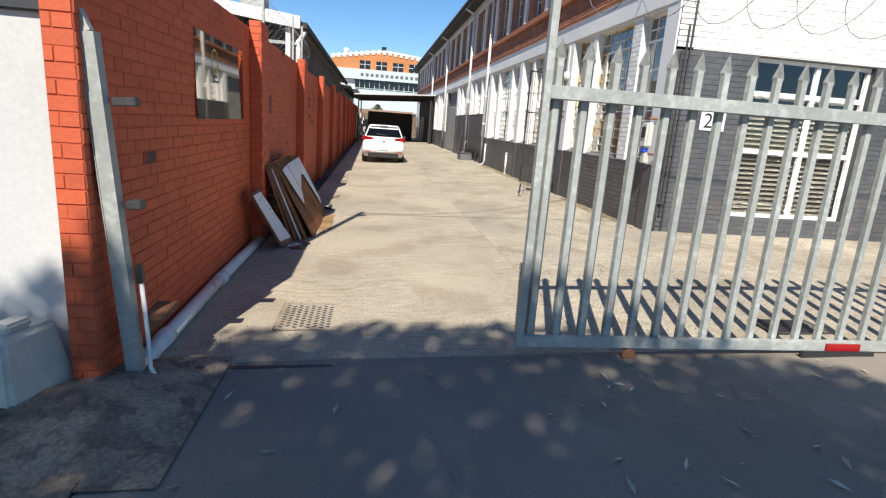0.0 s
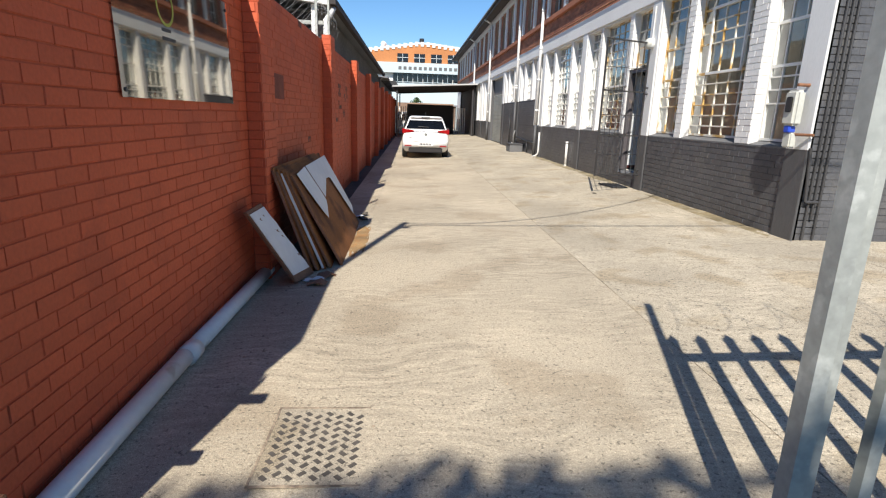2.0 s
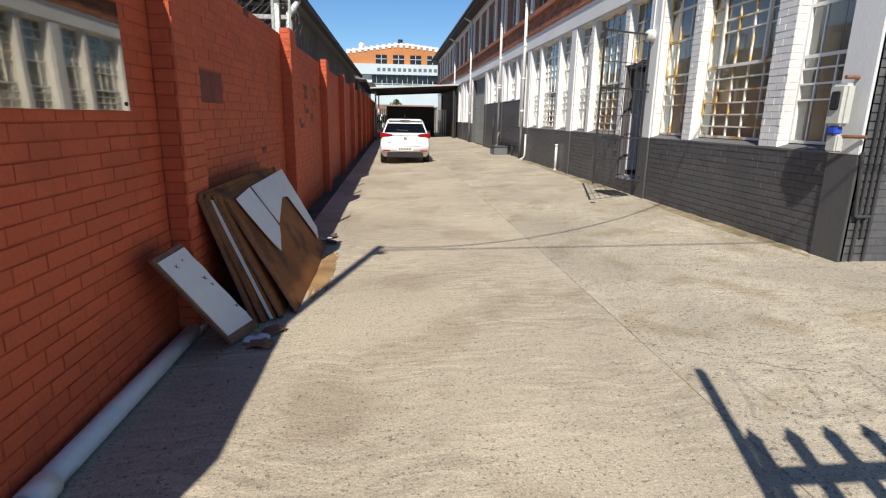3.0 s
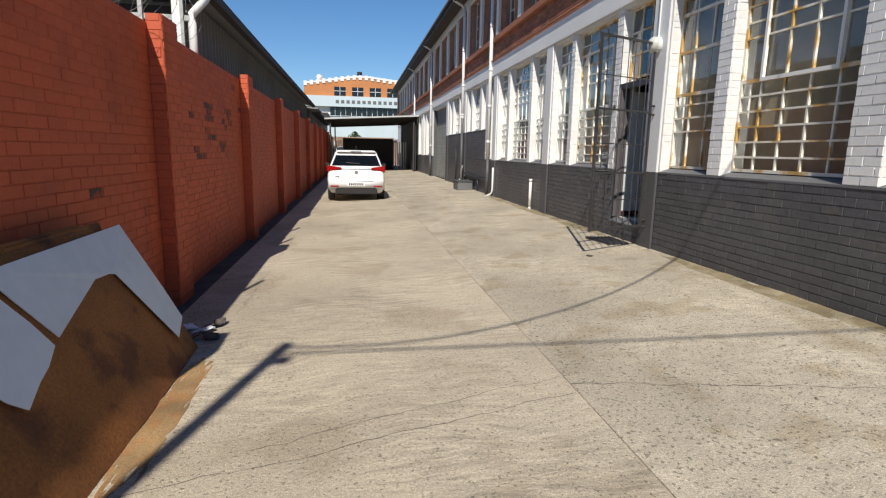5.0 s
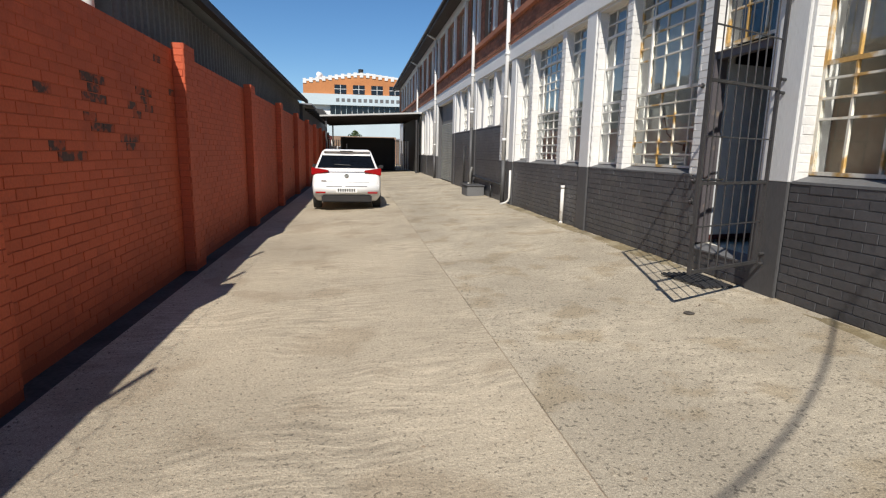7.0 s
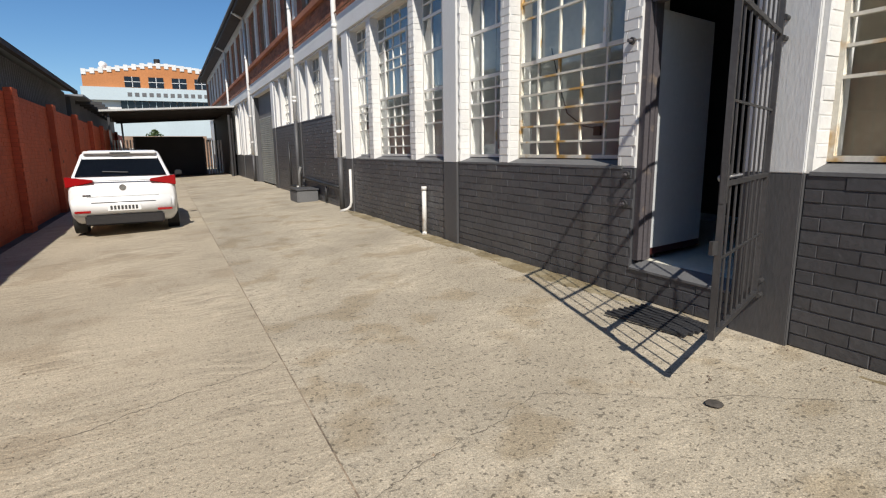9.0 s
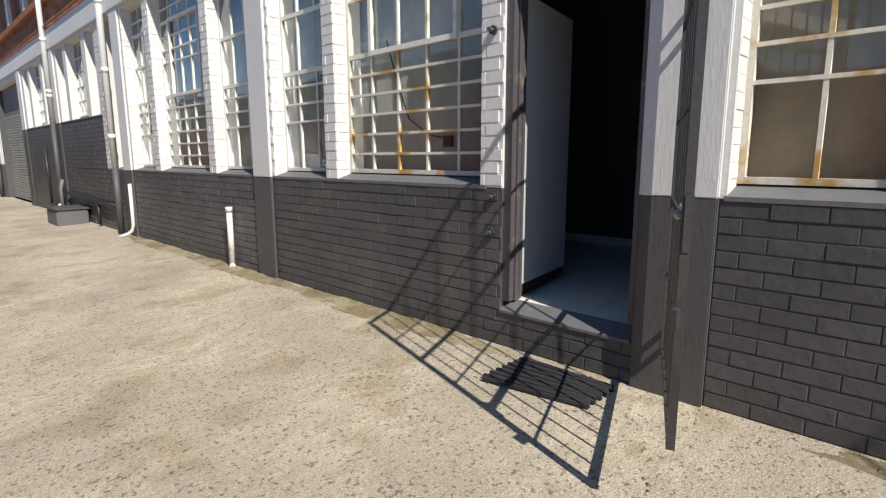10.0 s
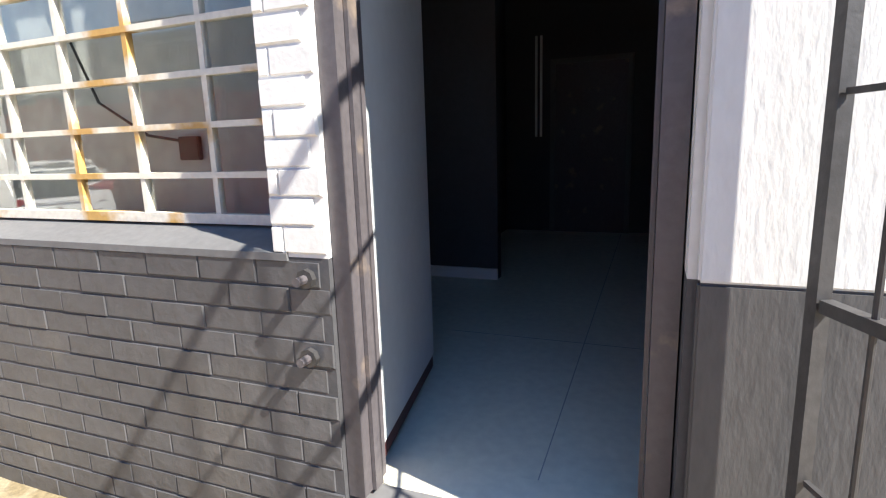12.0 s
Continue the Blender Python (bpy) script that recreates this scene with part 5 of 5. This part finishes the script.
for k in range(5):
    x = -3.6 + k * 2.5
    w = part("window", boxes((x, x + 1.6, -0.05, 0.05, 9.0, 10.2)), M_TINT, fb)
    part("frame", boxes((x - 0.05, x + 1.65, -0.07, -0.03, 9.6, 9.66), (x + 0.77, x + 0.83, -0.07, -0.03, 9.0, 10.2)), M_WHITE, w)
for k in range(9):
    x = -4.2 + k * 1.5
    w = part("window", boxes((x, x + 1.35, -0.06, 0.22, 6.15, 7.4)), M_TINT, fb)
    part("frame", boxes((x, x + 1.35, -0.08, -0.05, 6.15, 6.22), (x + 0.65, x + 0.7, -0.08, -0.05, 6.15, 7.4)), M_FARBLUE, w)
for k in range(12):
    part("lettering_bar", boxes((-3.4 + k * 0.75, -2.95 + k * 0.75, -0.53, -0.501, 7.9, 8.35)), M_SILLGREY, fb)
part("chimney_pot", rods(((0.0, 2, 11.6), (0.0, 2, 12.6), 0.35), n=12), M_INK, fb)
bm = bmesh.new()
bmesh.ops.create_cone(bm, cap_ends=True, segments=20, radius1=0.5, radius2=0.1, depth=0.25, matrix=Matrix.Translation((-5.6, 1.5, 11.6)) @ Euler((radians(70), 0, 0.5)).to_matrix().to_4x4())
part("satellite_dish", bm, M_WHITE, fb)
part("dish_pole", rods(((-5.6, 1.6, 10.5), (-5.6, 1.6, 11.6), 0.05)), M_IRON, fb)

lh = thing("brick_outbuilding", "low red brick outbuilding beyond the yard", "building", (2.6, 66, -0.5))
part("wall", boxes((-1.6, 2.4, 0, 4, 0, 3.0)), M_MORTAR, lh)
part("roof", boxes((-1.8, 2.6, -0.2, 4.2, 3.0, 3.15)), M_ROOF, lh)
part("door", boxes((0.2, 1.1, -0.03, 0.02, 0, 2.1)), M_SILLGREY, lh)
bush = thing("bush", "green leafy bush beyond the yard's end", "bush", (0.4, 67, -0.5))
rng = random.Random(21)
bm = bmesh.new()
for k in range(7):
    rod(bm, (0, 0, 0), (rng.uniform(-0.9, 0.9), rng.uniform(-0.7, 0.7), rng.uniform(2.0, 3.2)), 0.05, 6, 0.015)
part("stem", bm, M_BARK, bush)
verts, faces = [], []
for k in range(1500):
    a, h, r = rng.uniform(0, 6.28), rng.uniform(0.5, 3.9), rng.random() ** 0.5
    r *= 1.5 * math.sin(min(1.0, (4.1 - h) / 2.6) * 1.571) * (1 + 0.25 * math.sin(a * 3 + h))
    c, e = Vector((r * math.cos(a), r * math.sin(a), h)), Euler((rng.uniform(-1, 1), rng.uniform(-1, 1), rng.uniform(0, 6.3)))
    b = len(verts)
    for p in ((-0.13, 0, 0), (0, -0.06, 0.02), (0.13, 0, 0), (0, 0.06, 0.02)):
        w = Vector(p)
        w.rotate(e)
        verts.append(tuple(c + w))
    faces.append((b, b + 1, b + 2, b + 3))
me = bpy.data.meshes.new("crown")
me.from_pydata(verts, [], faces)
me.materials.append(M_LEAF)
new("crown", me).parent = bush

# ---- overhead cables ----
def sag(name, label, p, q, drop, r=0.012):
    p, q = Vector(p), Vector(q)
    tube(name, [p + (q - p) * (k / 24) - Vector((0, 0, drop * 4 * (k / 24) * (1 - k / 24))) for k in range(25)], r, M_CABLE, n=6)
    o = scene.collection.objects[-1]
    return tagged(o, label, "cable")


for x, y, h in ((-1.97, 4.05, 6.3), (13.5, 3.2, 6.6)):
    up = thing("utility_pole", "slim steel service pole with cables at its top", "pole", (x, y, -0.5), "service poles")
    part("shaft", rods(((0, 0, 0), (0, 0, h + 0.5), 0.055), n=12), M_IRON, up, smooth=True)
    part("bracket", boxes((-0.04, 0.16, -0.03, 0.03, h + 0.1, h + 0.2)), M_IRON, up)
sag("overhead_cable", "black service cable sagging across the yard", (-1.92, 4.05, 6.25), (4.64, 9.2, 5.03), 1.43, 0.014)
sag("overhead_cable", "second black service cable along the gate", (-1.92, 4.03, 6.12), (13.5, 3.2, 6.5), 0.2, 0.014)

# ---- street tree behind the gate ----
tr = thing("street_tree", "broad leafy street tree shading the driveway", "tree", (-2.2, -8.6, -0.15))
bm = bmesh.new()
rod(bm, (0, 0, 0), (0.1, 0.1, 4.6), 0.26, 12, 0.19)
part("trunk", bm, M_BARK, tr, smooth=True)
rng = random.Random(4)
bm = bmesh.new()
tips = []
for k in range(16):
    a = k * 2.4
    q = Vector((math.cos(a) * rng.uniform(1.5, 4.4), math.sin(a) * rng.uniform(0.8, 2.6) + 1.2, rng.uniform(7.2, 9.6)))
    m = Vector((q.x * 0.4, q.y * 0.4, 6.0))
    rod(bm, (0.1, 0.1, 4.3), m, 0.1, 6, 0.06)
    rod(bm, m, q, 0.06, 6, 0.015)
part("limb", bm, M_BARK, tr)
verts, faces = [], []
for k in range(27000):
    while True:
        v = Vector((rng.uniform(-1, 1), rng.uniform(-1, 1), rng.uniform(-1, 1)))
        if v.length < 1 and noise.noise(v * 3.1) > -0.3:
            break
    c = Vector((v.x * 4.9, v.y * 3.3 + 1.4, v.z * 2.0 + 8.4))
    e = Euler((rng.uniform(-0.9, 0.9), rng.uniform(-0.9, 0.9), rng.uniform(0, 6.3)))
    b = len(verts)
    for p in ((-0.12, 0, 0), (0, -0.05, 0.01), (0.12, 0, 0), (0, 0.05, 0.01)):
        w = Vector(p)
        w.rotate(e)
        verts.append(tuple(c + w * 0.95))
    faces.append((b, b + 1, b + 2, b + 3))
me = bpy.data.meshes.new("crown")
me.from_pydata(verts, [], faces)
me.materials.append(M_LEAF)
cr = new("crown", me)
cr.parent = tr
# fallen leaves
verts, faces = [], []
for k in range(150):
    x, y = rng.uniform(-1.2, 4.5), rng.uniform(0.6, 3.55)
    if k > 60:
        x = rng.uniform(1.5, 5)
    e, s = Euler((rng.uniform(-0.3, 0.3), rng.uniform(-0.3, 0.3), rng.uniform(0, 6.3))), rng.uniform(0.018, 0.05)
    b = len(verts)
    for p in ((-1.3, 0, 0), (-0.3, -0.32, 0.12), (1.3, 0, 0.1), (-0.3, 0.32, 0.12)):
        w = Vector(p) * s
        w.rotate(e)
        verts.append((x + w.x, y + w.y, gz(x) + 0.008 + w.z))
    faces.append((b, b + 1, b + 2, b + 3))
me = bpy.data.meshes.new("fallen_leaves")
me.from_pydata(verts, [], faces)
me.materials.append(M_DRYLEAF)
tagged(new("fallen_leaves", me), "dry leaves scattered on the asphalt", "leaves", kind="stuff")

bm = bmesh.new()
bmesh.ops.create_icosphere(bm, subdivisions=2, radius=0.048)
for v in bm.verts:
    v.co *= 1 + 0.3 * noise.noise(v.co * 14)
    v.co.z *= 0.22
st = finish("stone", bm, M_GUT)
st.location = (3.57, 12.71, gz(3.57) + 0.008)
tagged(st, "flat dark stone lying on the concrete", "stone")
# grit and crumbs along the walls and on the slabs
verts, faces = [], []
for k in range(900):
    if k < 350:
        x, y = 4.6 - abs(rng.gauss(0, 0.08)), rng.uniform(8.6, 30)
    elif k < 600:
        x, y = -1.28 + abs(rng.gauss(0, 0.12)), rng.uniform(3.8, 24)
    else:
        x, y = rng.uniform(-1.2, 4.5), rng.uniform(4, 18)
    r = rng.uniform(0.004, 0.014)
    b, c = len(verts), gz(x)
    for i in range(4):
        a = i * 1.571 + rng.uniform(-0.4, 0.4)
        verts.append((x + r * math.cos(a), y + r * math.sin(a), c))
    verts.append((x, y, c + r * 0.8))
    faces += [(b + i, b + (i + 1) % 4, b + 4) for i in range(4)]
me = bpy.data.meshes.new("grit")
me.from_pydata(verts, [], faces)
me.materials.append(M_DIRT)
tagged(new("grit", me), "loose grit and crumbs on the concrete", "grit", kind="stuff")

# ---- brick pieces ----
blk = [(y, y + 0.46, -1, 9) for y in PIERS]
rng = random.Random(12)
field, bare = [], []
for r in brick_rows(3.2, 46, -0.2, 2.6, blk):
    worn = 12.6 < r[0] < 15.6 and 1.15 < r[2] < 1.95 and noise.noise(Vector((r[0] * 1.7, r[2] * 3.1, 4.0))) > 0.12 and rng.random() < 0.6
    (bare if worn or rng.random() < 0.004 else field).append(r)
lay(wall_l, (LW, 0, 0), Y, Z, X, bare, M_SCUFF)
lay(wall_l, (LW, 0, 0), Y, Z, X, field, M_ORANGE, 0.006, near=(3.3, 6.3, 0.1, 2.3))
lay(wall_l, (0, 3.2, 0), X, Z, (0, -1, 0), brick_rows(LW - 0.16, LW, -0.2, 2.6, []), M_ORANGE)
for y in PIERS:
    lay(wall_l, (LW + 0.15, 0, 0), Y, Z, X, brick_rows(y, y + 0.46, -0.2, 2.68, []), M_ORANGE)
    lay(wall_l, (0, y, 0), X, Z, (0, -1, 0), brick_rows(LW + 0.006, LW + 0.15, -0.2, 2.68, []), M_ORANGE)
pil = [(a, b, -1, 9) for a, b in PIL]
lay(wd, (FX, 0, 0), Y, Z, (-1, 0, 0), brick_rows(8.45, 31.2, -0.03, 1.16, low + pil), M_DARK, 0.005, near=(9, 18, -1, 2))
lay(wr, (FX, 0, 0), Y, Z, (-1, 0, 0), brick_rows(23.5, 31.2, 1.17, 2.14, pil), M_DARK)
lay(wd2, (FX, 0, 0), Y, Z, (-1, 0, 0), brick_rows(35.7, 46, -0.03, 1.16, pil), M_DARK)
wmul = [(w[0], w[1], w[2] - 0.07, w[3]) for w in WINDOWS]
lay(ww, (FX, 0, 0), Y, Z, (-1, 0, 0), brick_rows(8.84, 23.5, 1.18, 3.73, wmul + pil + [(DOOR[0], DOOR[1], 0, 2.6)]), M_WHITE, proud=0.008)
for w in WINDOWS[:9]:
    lay(ww, (0, w[1], 0), X, Z, (0, -1, 0), brick_rows(FX, FX + REC, 1.26 if w[2] < 2 else 2.62, 3.69, []), M_WHITE, proud=0.004)
lay(ww, (0, 14.36, 0), X, Z, (0, -1, 0), brick_rows(FX, FX + 0.03, 1.17, 2.5, []), M_WHITE, proud=0.004)
lay(wu, (FX + 0.05, 0, 0), Y, Z, (-1, 0, 0), brick_rows(8.45, 50, 4.15, 6.75, [w[:4] for w in UPPER]), M_RED)
lay(wo, (0, OY, 0), X, Z, (0, -1, 0), brick_rows(FX + 0.03, 12, -0.03, 3.04, [OW, (10.2, 12.4, 0.38, 3.03)]), M_DARK, 0.005)
lay(wo2, (0, OY, 0), X, Z, (0, -1, 0), brick_rows(FX + 0.01, 12, 3.06, 4.1, []), M_WHITE)
lay(wo3, (0, OY, 0), X, Z, (0, -1, 0), brick_rows(FX + 0.06, 12, 4.15, 7.0, []), M_RED)
